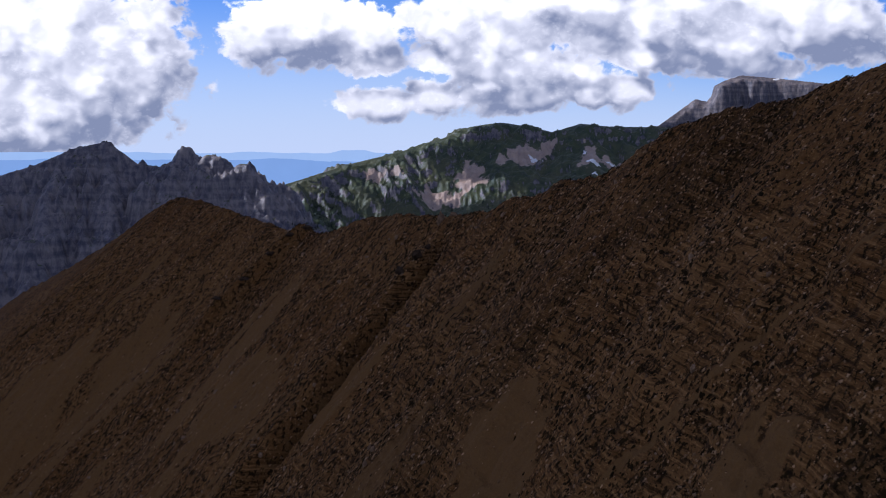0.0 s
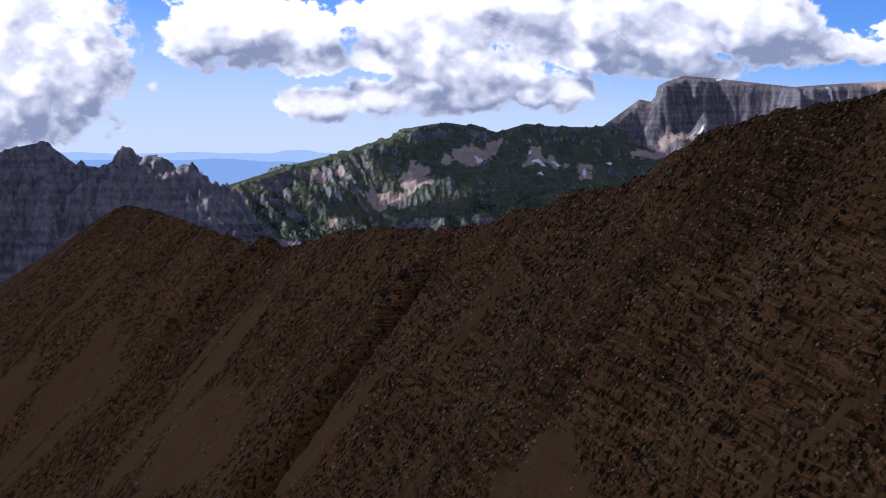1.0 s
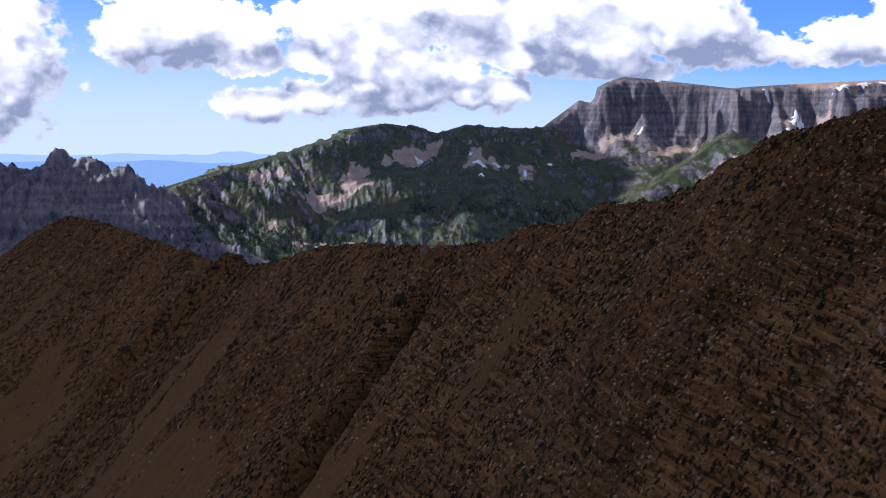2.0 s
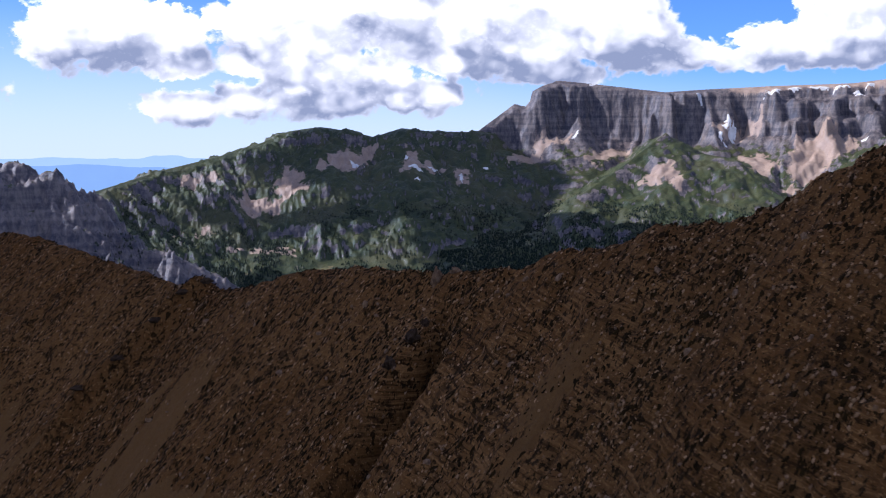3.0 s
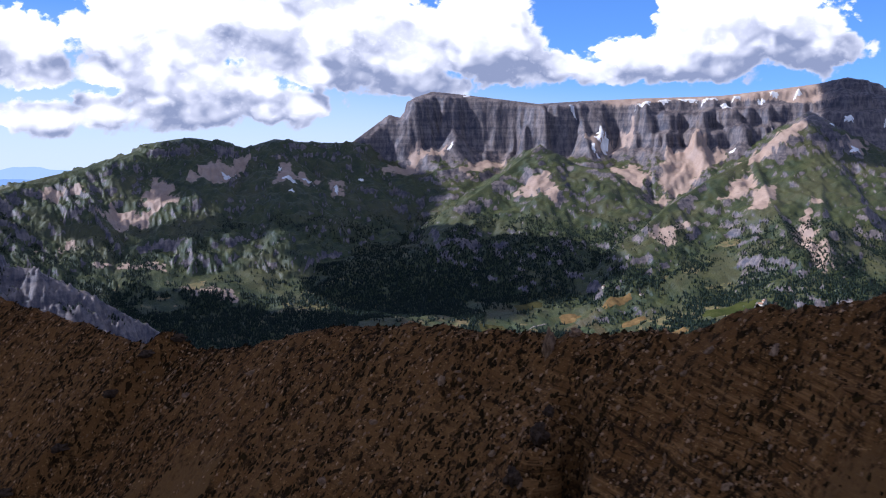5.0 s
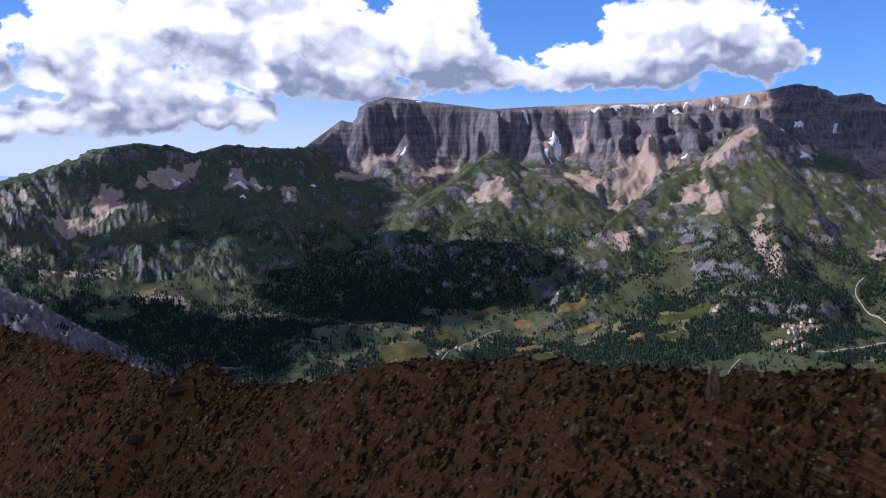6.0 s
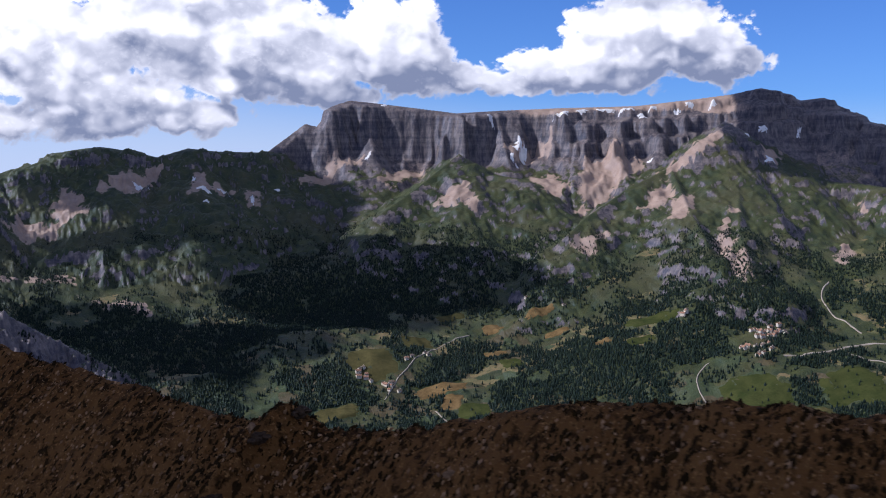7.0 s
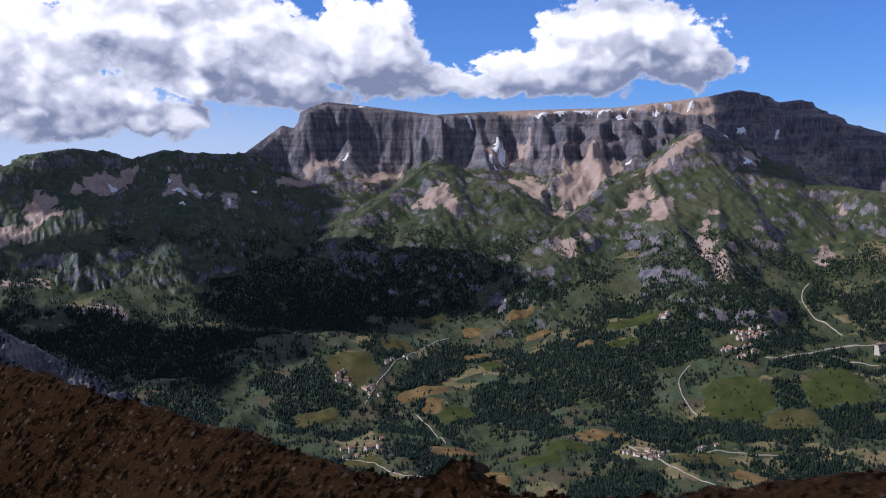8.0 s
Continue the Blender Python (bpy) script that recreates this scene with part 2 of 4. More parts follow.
def fbm(x, y, octaves=5, gain=0.5):
    total, amp = 0.0, 1.0
    for k in range(octaves):
        total = total + amp * vnoise(x + 37.1 * k, y - 19.7 * k)
        x, y, amp = 2.03 * x, 2.03 * y, amp * gain
    return total


def ridged(x, y, octaves=5, gain=0.5):
    total, amp = 0.0, 1.0
    for k in range(octaves):
        total = total + amp * (1 - 2 * np.abs(vnoise(x + 51.3 * k, y + 13.9 * k)))
        x, y, amp = 2.07 * x, 2.07 * y, amp * gain
    return total


def step(v, lo, hi):
    t = np.clip((v - lo) / (hi - lo), 0, 1)
    return t * t * (3 - 2 * t)


# Crest lines: mountain, crest points (x, y, height over eye level), profile of the fall-off (distance, drop), width of cliff and of the scree below it, roughness.
SLOPE = ((0, 0), (40, 16), (95, 75), (180, 132), (320, 220), (520, 355), (800, 570), (1300, 1000))
WALL = ((0, 0), (26, 20), (40, 70), (75, 205), (105, 240), (210, 318), (330, 400), (520, 535), (800, 760), (1300, 1200))
ARETE = ((0, 0), (12, 13), (60, 70), (150, 165), (300, 285), (520, 430), (800, 620), (1300, 1000))
FLANK = ((0, 0), (14, 10), (60, 50), (150, 118), (300, 212), (520, 335), (800, 520), (1300, 900))
TIERS = ((0, 0), (34, 15), (46, 52), (92, 76), (104, 128), (150, 152), (162, 196), (230, 246), (330, 315), (520, 450), (800, 680), (1300, 1100))
NEEDLE = ((0, 0), (10, 9), (35, 48), (110, 165), (300, 380), (480, 540), (800, 760), (1300, 1000))
GREEN_MOUNTAIN_CRESTS = (
    ("green_mountain", ((-900, 3700, -300), (-566, 4061, -122), (-333, 4330, -45), (-172, 4400, -6), (-29, 4480, 36), (107, 4586, 94), (219, 4580, 110), (313, 4573, 97), (418, 4563, 73)), SLOPE, 120, 70, 1.0),
    ("green_mountain", ((418, 4563, 73), (524, 4549, 105), (629, 4584, 95), (756, 4613, 93), (850, 4650, 93)), SLOPE, 110, 120, 1.0),
    ("green_mountain", ((418, 4563, 60), (433, 4470, -45), (400, 4330, -150), (437, 4208, -249)), ARETE, 60, 30, 1.0),
    ("green_mountain", ((756, 4613, 70), (824, 4395, -67), (790, 4231, -215)), ARETE, 60, 30, 1.0),
)
TABLE_MOUNTAIN_CRESTS = (
    ("table_mountain", ((827, 4650, 92), (951, 4725, 173), (997, 4735, 206), (1044, 4744, 196), (1112, 4738, 278), (1180, 4750, 300), (1307, 4713, 286), (1426, 4653, 269), (1567, 4592, 248), (1731, 4527, 258), (1935, 4447, 266)), WALL, 85, 150, 0.6),
)
TABLE_MOUNTAIN_EAST_CRESTS = (
    ("table_mountain", ((1935, 4447, 266), (2215, 4325, 272), (2428, 4221, 298), (2546, 4169, 315), (2644, 4126, 337), (2716, 4100, 320), (2775, 4056, 288), (2841, 4006, 297), (2884, 3960, 262), (2910, 3926, 220), (3035, 3769, 163), (3250, 3500, 110)), TIERS, 170, 150, 0.75),
)
PYRAMID_MOUNTAIN_CRESTS = (
    ("pyramid_mountain", ((1108, 4070, -117), (1258, 4158, -38), (1464, 4285, 84), (1491, 4215, 14), (1571, 4143, 5), (1645, 4064, -14), (1680, 3950, -94), (1726, 3870, -135)), FLANK, 30, 60, 0.6),
    ("pyramid_mountain", ((1464, 4285, 84), (1524, 4467, 62), (1609, 4690, 113)), FLANK, 26, 50, 0.65),
)
SUNNY_MOUNTAIN_CRESTS = (
    ("sunny_mountain", ((1609, 3670, -185), (1705, 3742, -135), (1934, 3856, -35), (2119, 3905, 34), (2262, 3953, 116), (2379, 3970, 201), (2442, 3955, 171), (2517, 4005, 57), (2546, 3990, 0), (2668, 4163, -11)), FLANK, 26, 50, 0.65),
    ("sunny_mountain", ((2379, 3970, 201), (2313, 3815, 44), (2198, 3600, -64), (2089, 3432, -147), (1947, 3168, -266)), FLANK, 26, 50, 0.7),
    ("sunny_mountain", ((2119, 3905, 34), (2008, 3611, -95), (1918, 3335, -209)), FLANK, 20, 50, 0.7),
    ("sunny_mountain", ((2442, 3955, 111), (2593, 3739, -14), (2693, 3561, -32), (2737, 3424, -50), (2919, 3113, -95), (3216, 2687, -166)), SLOPE, 25, 20, 0.9),
)
ROCKY_PEAKS_CRESTS = (
    ("rocky_peaks", ((-1700, 2600, -40), (-1300, 2700, -60), (-1011, 2718, -55), (-934, 2724, -32), (-850, 2745, 6), (-773, 2753, 23), (-702, 2752, -29), (-648, 2746, -36), (-612, 2740, -22), (-600, 2738, 6), (-588, 2734, 9), (-574, 2730, -4), (-556, 2723, -18), (-536, 2716, -7), (-514, 2710, -10), (-490, 2700, -31), (-474, 2697, -37), (-458, 2693, -29), (-447, 2690, -28), (-410, 2680, -66), (-370, 2690, -116), (-318, 2660, -171), (-290, 2662, -189)), NEEDLE, 400, 10, 1.5),
    ("rocky_peaks", ((-290, 2662, -189), (-205, 2640, -197), (-145, 2625, -228), (-97, 2620, -251), (2, 2650, -315), (58, 2700, -352), (131, 2690, -391), (225, 2662, -453), (350, 2603, -513), (496, 2541, -562)), NEEDLE, 90, 10, 1.7),
)
ROCKY_PEAKS_RIBS = (
    ("rocky_peaks", ((-594, 2736, 4), (-575, 2670, -70), (-560, 2580, -170)), NEEDLE, 400, 10, 1.5),
    ("rocky_peaks", ((-525, 2712, -12), (-500, 2640, -100), (-480, 2560, -190)), NEEDLE, 400, 10, 1.5),
    ("rocky_peaks", ((-452, 2690, -34), (-430, 2620, -120), (-405, 2540, -230)), NEEDLE, 400, 10, 1.5),
    ("rocky_peaks", ((-773, 2753, 18), (-745, 2660, -70), (-720, 2560, -190)), NEEDLE, 400, 10, 1.5),
    ("rocky_peaks", ((-870, 2745, -4), (-880, 2640, -90), (-860, 2530, -200)), NEEDLE, 400, 10, 1.5),
    ("rocky_peaks", ((-1000, 2720, -55), (-990, 2600, -150), (-960, 2480, -260)), NEEDLE, 400, 10, 1.5),
)
TABLE_BUTTRESSES = (
    ("table_mountain", ((1250, 4725, 285), (1235, 4650, 160), (1225, 4590, 70)), ARETE, 60, 60, 0.9),
    ("table_mountain", ((1720, 4527, 252), (1700, 4430, 130), (1690, 4340, 40)), ARETE, 60, 80, 0.9),
    ("table_mountain", ((2215, 4325, 268), (2170, 4230, 140), (2130, 4130, 30)), ARETE, 60, 80, 0.9),
)
CRESTS = ROCKY_PEAKS_RIBS + TABLE_BUTTRESSES + GREEN_MOUNTAIN_CRESTS + TABLE_MOUNTAIN_CRESTS + TABLE_MOUNTAIN_EAST_CRESTS + PYRAMID_MOUNTAIN_CRESTS + SUNNY_MOUNTAIN_CRESTS + ROCKY_PEAKS_CRESTS
MOUNTAINS = ("valley", "green_mountain", "table_mountain", "pyramid_mountain", "sunny_mountain", "rocky_peaks")


def valley_floor(x, y):
    d = np.hypot(x, y)
    d = d + 190 * step(x, 1150, 1900)
    h = np.interp(d, (0, 2400, 3150, 3450, 3750, 4000, 4150, 4400, 4600, 6000), (-640, -640, -598, -495, -405, -300, -240, -190, -170, -170))
    h = -640 + (h + 640) * (0.2 + 0.8 * step(x, -750, 0)) * step(y, -600, 900)
    hills = fbm(x / 420, y / 420, 5) * 26 + ridged(x / 170, y / 170, 4) * 7
    return h + hills * step(d, 900, 2600)


def relief(x, y):
    """Height over eye level, index of the mountain, and the ground cover (scree, turf, dry meadow)."""
    wx = x + 22 * fbm(x / 130, y / 130, 3) + 7 * fbm(x / 31, y / 31, 3)
    wy = y + 22 * fbm(x / 130 + 9, y / 130, 3) + 7 * fbm(x / 31 + 5, y / 31, 3)
    best = valley_floor(x, y)
    who = np.zeros(x.shape, int)
    cliff = np.zeros(x.shape)
    scree = np.zeros(x.shape)
    for name, pts, prof, cliff_w, scree_w, rough in CRESTS:
        dist, drop = np.array(prof, float).T
        run = 0.0
        for (ax, ay, az), (bx, by, bz) in zip(pts, pts[1:]):
            ex, ey = bx - ax, by - ay
            length = math.hypot(ex, ey)
            near = np.nonzero((x > min(ax, bx) - 1250) & (x < max(ax, bx) + 1250) & (y > min(ay, by) - 1250) & (y < max(ay, by) + 1250))
            ox, oy = x[near], y[near]
            t0 = np.clip(((ox - ax) * ex + (oy - ay) * ey) / length ** 2, 0, 1)
            d0 = np.hypot(ox - ax - t0 * ex, oy - ay - t0 * ey)
            may = az + t0 * (bz - az) - np.interp(np.maximum(d0 - 75, 0), dist, drop) + 12 > best[near]      # skip what lies deep under other ground
            near, t0, d0 = (near[0][may], near[1][may]), t0[may], d0[may]
            if not len(t0):
                run += length
                continue
            px, py, ox, oy = wx[near], wy[near], x[near], y[near]
            k = step(d0, 5, 60)                     # the crest itself stays where it is
            px, py = ox + (px - ox) * k, oy + (py - oy) * k
            t = np.clip(((px - ax) * ex + (py - ay) * ey) / length ** 2, 0, 1)
            d = np.hypot(px - ax - t * ex, py - ay - t * ey)
            s = run + t * length
            ribs = ridged(s / 60 + 3, d / 420, 4, 0.5)
            if name == "table_mountain":            # bays and buttresses along the walls
                d = np.maximum(d - np.minimum(0.55 * d, 48) * fbm(s / 150 + 2, d / 500 + 0.002 * s, 4, 0.55), 0)
            d = np.maximum(d - np.minimum(0.2 * d, 24) * rough * ribs * step(d, 15, 80), 0)
            h = az + t * (bz - az) - np.interp(d, dist, drop)
            h = h + rough * (4.5 * ridged(s / 30, d / 210, 4, 0.6) * step(d0, 6, 45) + 3.0 * fbm(ox / 26, oy / 26, 4, 0.6) * step(d0, 0, 30) + 7 * ridged(ox / 130 + 5, oy / 130, 4, 0.5) * step(d0, 20, 160))
            if name in ("sunny_mountain", "pyramid_mountain", "green_mountain"):      # gullies and crags on the flanks
                h = h + (6.0 * ridged(s / 46, d / 300, 4, 0.6) + 4.5 * ridged(ox / 40, oy / 40, 4, 0.6)) * step(d0, 8, 70)
            if name == "rocky_peaks":               # pinnacles and clefts
                h = h + (7 * ridged(ox / 24, oy / 24, 2, 0.6) + 6 * ridged(ox / 12.5 + 3, oy / 12.5, 2, 0.5)) * step(d0, 0, 14)
            new_best = h > best[near]
            fans = 0.5 + 0.9 * vnoise(s / 85 + 11, 0 * s + d / 400)
            z = best[near]; z[new_best] = h[new_best]; best[near] = z
            q = who[near]; q[new_best] = MOUNTAINS.index(name); who[near] = q
            c = cliff[near]; c[new_best] = (1 - step(d, 0.75 * cliff_w, 1.15 * cliff_w))[new_best]; cliff[near] = c
            f = scree[near]; band = step(d, 0.8 * cliff_w, 1.05 * cliff_w) * (1 - step(d, cliff_w + scree_w * (0.5 + fans), cliff_w + scree_w * (0.9 + fans)))
            f[new_best] = (band * step(fans, 0.40, 0.75))[new_best]; scree[near] = f
            run += length
    return best, who, cliff, scree


# Screes and bare soil: outlines on the land.
TABLE_SCREES = (
    ((897, 4491), (1060, 4631), (1188, 4615), (1216, 4575), (1086, 4568), (938, 4488)),
    ((1216, 4475), (1311, 4578), (1419, 4548), (1357, 4512), (1247, 4447)),
    ((1954, 4223), (2007, 4203), (2147, 4092), (1986, 4031), (1838, 4006), (1779, 3969), (1858, 4091)),
    ((1742, 4278), (1833, 4276), (1838, 4120), (1828, 4099), (1695, 4029)),
    ((1710, 4417), (1786, 4429), (1886, 4390), (1881, 4353), (1803, 4415), (1718, 4354)),
)
SPUR_SCREES = (
    ((2381, 3972), (2215, 3905), (2104, 3957), (2082, 3880), (2237, 3855), (2350, 3881)),
    ((1305, 4085), (1351, 4126), (1418, 4108), (1430, 4058), (1365, 4051)),
    ((1374, 4047), (1419, 4030), (1430, 3955), (1395, 3969)),
    ((1878, 3734), (1966, 3794), (2080, 3839), (2056, 3762), (1978, 3704), (1899, 3715)),
    ((2008, 3700), (2087, 3722), (2053, 3630), (1943, 3522), (1925, 3561)),
    ((1931, 3338), (2056, 3486), (2125, 3519), (2026, 3391), (1964, 3194), (1920, 3144), (1930, 3231)),
    ((1603, 3641), (1732, 3676), (1729, 3651), (1616, 3567)),
    ((2409, 3797), (2534, 3856), (2544, 3819), (2419, 3761)),
    ((2631, 3571), (2655, 3543), (2570, 3411), (2581, 3480)),
    ((2377, 3321), (2399, 3295), (2288, 3169), (2275, 3179)),
)
GREEN_SCREES = (
    ((174, 4329), (203, 4369), (408, 4477), (411, 4422), (307, 4325)),
    ((485, 4280), (527, 4432), (563, 4439), (576, 4382), (648, 4352), (562, 4293)),
    ((38, 4245), (96, 4351), (146, 4318), (149, 4228), (72, 4225)),
    ((695, 4343), (738, 4366), (741, 4328), (704, 4293)),
    ((-112, 4162), (-48, 4240), (63, 4209), (52, 4167), (-49, 4144)),
    ((-261, 4270), (-178, 4298), (-159, 4275), (-233, 4266)),
    ((-300, 3985), (-183, 4064), (-164, 4028), (-274, 3981)),
    ((-111, 3952), (73, 3999), (89, 3938), (-85, 3940)),
    ((103, 3872), (273, 3807), (302, 3757), (153, 3828)),
)


def inside(x, y, outline):
    """Distance to an outline's edge, positive within it."""
    pts = np.array(outline, float)
    near, odd = np.full(x.shape, 1e9), np.zeros(x.shape, bool)
    for (ax, ay), (bx, by) in zip(pts, np.roll(pts, -1, 0)):
        ex, ey = bx - ax, by - ay
        t = np.clip(((x - ax) * ex + (y - ay) * ey) / (ex * ex + ey * ey + 1e-9), 0, 1)
        near = np.minimum(near, np.hypot(x - ax - t * ex, y - ay - t * ey))
        odd ^= ((ay > y) != (by > y)) & (x < ax + (y - ay) * ex / (ey + 1e-9 * (ey == 0)))
    return np.where(odd, near, -near)


def ground_cover(x, y, h, who, cliff, scree, gx, gy):
    """Shares of scree, turf and dry meadow from slope and lie of the land."""
    slope = np.hypot(gx, gy)
    patch = fbm(x / 90, y / 90, 4)
    crag = ridged(x / 48, y / 48, 4)
    lean = np.array((1.00, 0.62, -0.12, 0.14, 0.12, -0.25))[who]         # how well turf holds on each mountain
    turf = 1 - step(slope - 0.22 * patch + 0.20 * crag - lean + 0.25 * cliff, 0.98, 1.22)
    turf = np.where(who == 5, turf * 0.6, turf)
    turf = np.where(who == 2, turf * step(-h, -90, 20), turf)
    turf = np.where(who == 4, turf * (1 - 0.8 * step(h + 40 * patch, 90, 190)), turf)
    scree = scree * np.where(who == 2, 0.45, 0.15)
    rim = (who == 2) * (cliff > 0.5) * step(x, 1700, 1850) * (1 - step(x, 2480, 2600)) * step(h - 12 * patch, 236, 250)
    scree = np.maximum(scree, 0.9 * rim)
    ragged = 15 * fbm(x / 26, y / 26, 4, 0.6) + 12 * fbm(x / 90 + 5, y / 90, 2)
    for outline in TABLE_SCREES + SPUR_SCREES + GREEN_SCREES:
        px, py = np.array(outline, float).T
        m = np.nonzero((x > px.min() - 40) & (x < px.max() + 40) & (y > py.min() - 40) & (y < py.max() + 40))
        scree[m] = np.maximum(scree[m], step(inside(x[m], y[m], outline) + 1.2 * ragged[m], -12, 12))
    dry = step(patch, 0.36, 0.62) * (1 - step(slope, 0.35, 0.6)) * (who == 0) * 0.9
    return np.clip(scree, 0, 1), np.clip(turf + 0.12 * patch, 0, 1), np.clip(dry, 0, 1)


# The near ridge: crest height along its line, from the high end to the far top.
CREST_S = (-330, -200, -120, -86, -77, -69, -56, -42, -31, -23, -13, -9, 2, 9, 17, 26, 45, 53, 62, 73, 80, 88, 100, 108, 120, 136, 158, 175, 195, 215, 245, 285, 340, 420, 600)
CREST_Z = (60, 38, 22, 13, 10.7, 8.2, 6.9, 3.6, -2.6, -5.2, -6.0, -8.4, -10.2, -12.8, -13.9, -14.8, -15.2, -16, -17.2, -20.4, -21.6, -22, -22.6, -21.4, -20, -18.2, -16, -15, -20, -27, -36, -47, -60.5, -85, -150)


def near_ridge(x, y):
    """Height over eye level of the shaly ridge, and its cover (fine scree, rock beds, dark turf with painted gully
    shade).
    """
    s = -0.58 * (x - 15.6) + 0.81 * (y - 248.6)
    n = -0.81 * (x - 15.6) - 0.58 * (y - 248.6)              # towards the flight
    wob = 1.6 * fbm(s / 16, n / 60, 4) * step(np.abs(n), 0, 14)
    zc = np.interp(s, CREST_S, CREST_Z)
    soft = np.sqrt(n * n + 2.2) - 1.48
    left = step(s, 95, 150)
    front = soft * (0.94 - 0.12 * left) + 0.0006 * np.maximum(n, 0) ** 2
    back = soft * 0.95
    h = zc - np.where(n > 0, front, back)
    # gullies and ribs down the fall line
    depth = step(n, 2, 45)
    h = h + depth * (2.2 * ridged(s / 34, n / 230, 3) + 0.9 * ridged(s / 9, n / 70, 3)) * 0.8
    h = h - 5.0 * step(n, 4, 30) * np.exp(-((s - 106 - 0.25 * n) / 10.0) ** 2)      # hollow under the far top
    rib = np.exp(-((s - 88.5 - 0.2 * n) / 1.6) ** 2) * step(n, -3, 4) * (1 - step(n, 26, 36))
    h = h + 4.6 * rib
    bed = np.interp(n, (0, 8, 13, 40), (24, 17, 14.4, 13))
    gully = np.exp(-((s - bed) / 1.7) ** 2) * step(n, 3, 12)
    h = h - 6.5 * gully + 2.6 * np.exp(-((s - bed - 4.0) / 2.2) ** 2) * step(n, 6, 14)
    ledge = ridged(0.32 * h - 0.07 * s + 0.3 * fbm(s / 20, n / 20, 2), s / 70 + n / 90, 3, 0.6)
    beds = step(fbm(s / 45 + 4, n / 45, 3) + 0.010 * (-30 - s) + 0.32, 0.0, 0.45) * step(n, 1, 8)
    h = h + 0.55 * beds * ledge + 0.42 * fbm(x / 2.6, y / 2.6, 4, 0.65) + wob * 0.5
    fine = step(fbm(s / 14 + 20, n / 75, 4) + 0.0035 * n - 0.62, 0.0, 0.25) * step(n, 8, 22)
    ragged = 0.5 * fbm(s / 7, n / 12, 4)
    for ps, pn, rs, rn in ((-64, 57, 11, 9), (5, 41, 8, 10), (48, 43, 15, 9), (118, 40, 12, 16), (140, 62, 16, 16)):
        fine = np.maximum(fine, 1 - step(np.hypot((s - ps) / rs, (n - pn) / rn) + ragged, 0.8, 1.1))
    fine = np.maximum(fine, 0.95 * np.exp(-((s - 86 - 0.4 * n) / 3.5) ** 2) * step(n, 18, 30))
    path = np.exp(-((s - np.interp(n, (20, 34, 42, 52, 60), (-118, -107, -97, -91, -87))) / 0.9) ** 2) * step(n, 16, 24) * (1 - step(n, 56, 62))
    fine = np.maximum(fine, path)
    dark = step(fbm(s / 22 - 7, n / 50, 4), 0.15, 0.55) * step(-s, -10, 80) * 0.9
    # the gully bed is darkened in colour to read as shaded
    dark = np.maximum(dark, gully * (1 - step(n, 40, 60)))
    base = -640 + 60 * fbm(x / 300, y / 300, 3)
    return np.maximum(h, base), fine, beds * (1 - fine), dark
# ---- relief end ----


def sheet(name, xs, ys, z, cover, mat, keep=None):
    """A mesh over a grid of xs by ys, of the faces marked in keep."""
    nx, ny = len(xs), len(ys)
    gx, gy = np.meshgrid(xs, ys)
    verts = np.stack([gx.ravel(), gy.ravel(), z.ravel()], -1)
    i = np.arange((ny - 1) * (nx - 1))
    a = (i // (nx - 1)) * nx + i % (nx - 1)
    quads = np.stack([a, a + 1, a + nx + 1, a + nx], -1)
    colours = np.concatenate([np.stack([c.ravel() for c in cover], -1), np.ones((verts.shape[0], 1))], 1)
    if keep is not None:
        quads = quads[keep.ravel()]
        used, index = np.unique(quads, return_inverse=True)
        verts, colours, quads = verts[used], colours[used], index.reshape(-1, 4)
    me = bpy.data.meshes.new(name)
    me.vertices.add(len(verts))
    me.vertices.foreach_set("co", verts.astype(np.float32).ravel())
    me.loops.add(quads.size)
    me.loops.foreach_set("vertex_index", quads.astype(np.int32).ravel())
    me.polygons.add(len(quads))
    me.polygons.foreach_set("loop_start", np.arange(0, quads.size, 4, dtype=np.int32))
    me.polygons.foreach_set("use_smooth", np.ones(len(quads), bool))
    me.update(calc_edges=True)
    me.attributes.new("cover", "FLOAT_COLOR", "POINT").data.foreach_set("color", colours.astype(np.float32).ravel())
    me.materials.append(mat)
    return new(name, me)


def mesh_of(name, verts, faces, mat, smooth=False):
    me = bpy.data.meshes.new(name)
    me.from_pydata([tuple(v) for v in verts], [], [tuple(f) for f in faces])
    me.materials.append(mat)
    if smooth:
        me.polygons.foreach_set("use_smooth", np.ones(len(me.polygons), bool))
    me.update()
    return me


FX = np.concatenate([np.arange(-1800, -1100, 12), np.arange(-1100, -450, 4.5), np.arange(-450, 500, 3.2), np.arange(500, 600, 5), np.arange(600, 3451, 6)])
FY = np.concatenate([np.arange(1850, 2450, 9), np.arange(2450, 2560, 4.5), np.arange(2560, 2750, 3.2), np.arange(2750, 2850, 4.5), np.arange(2850, 4000, 7), np.arange(4000, 4901, 5.5)])
GX, GY = np.meshgrid(FX, FY)
FAR_H, FAR_WHO, FAR_CLIFF, FAR_SCREE = relief(GX, GY)
SLOPE_Y, SLOPE_X = np.gradient(FAR_H, FY, FX)
FAR_COVER = ground_cover(GX, GY, FAR_H, FAR_WHO, FAR_CLIFF, FAR_SCREE, SLOPE_X, SLOPE_Y)
FACE_WHO = FAR_WHO[:-1, :-1]
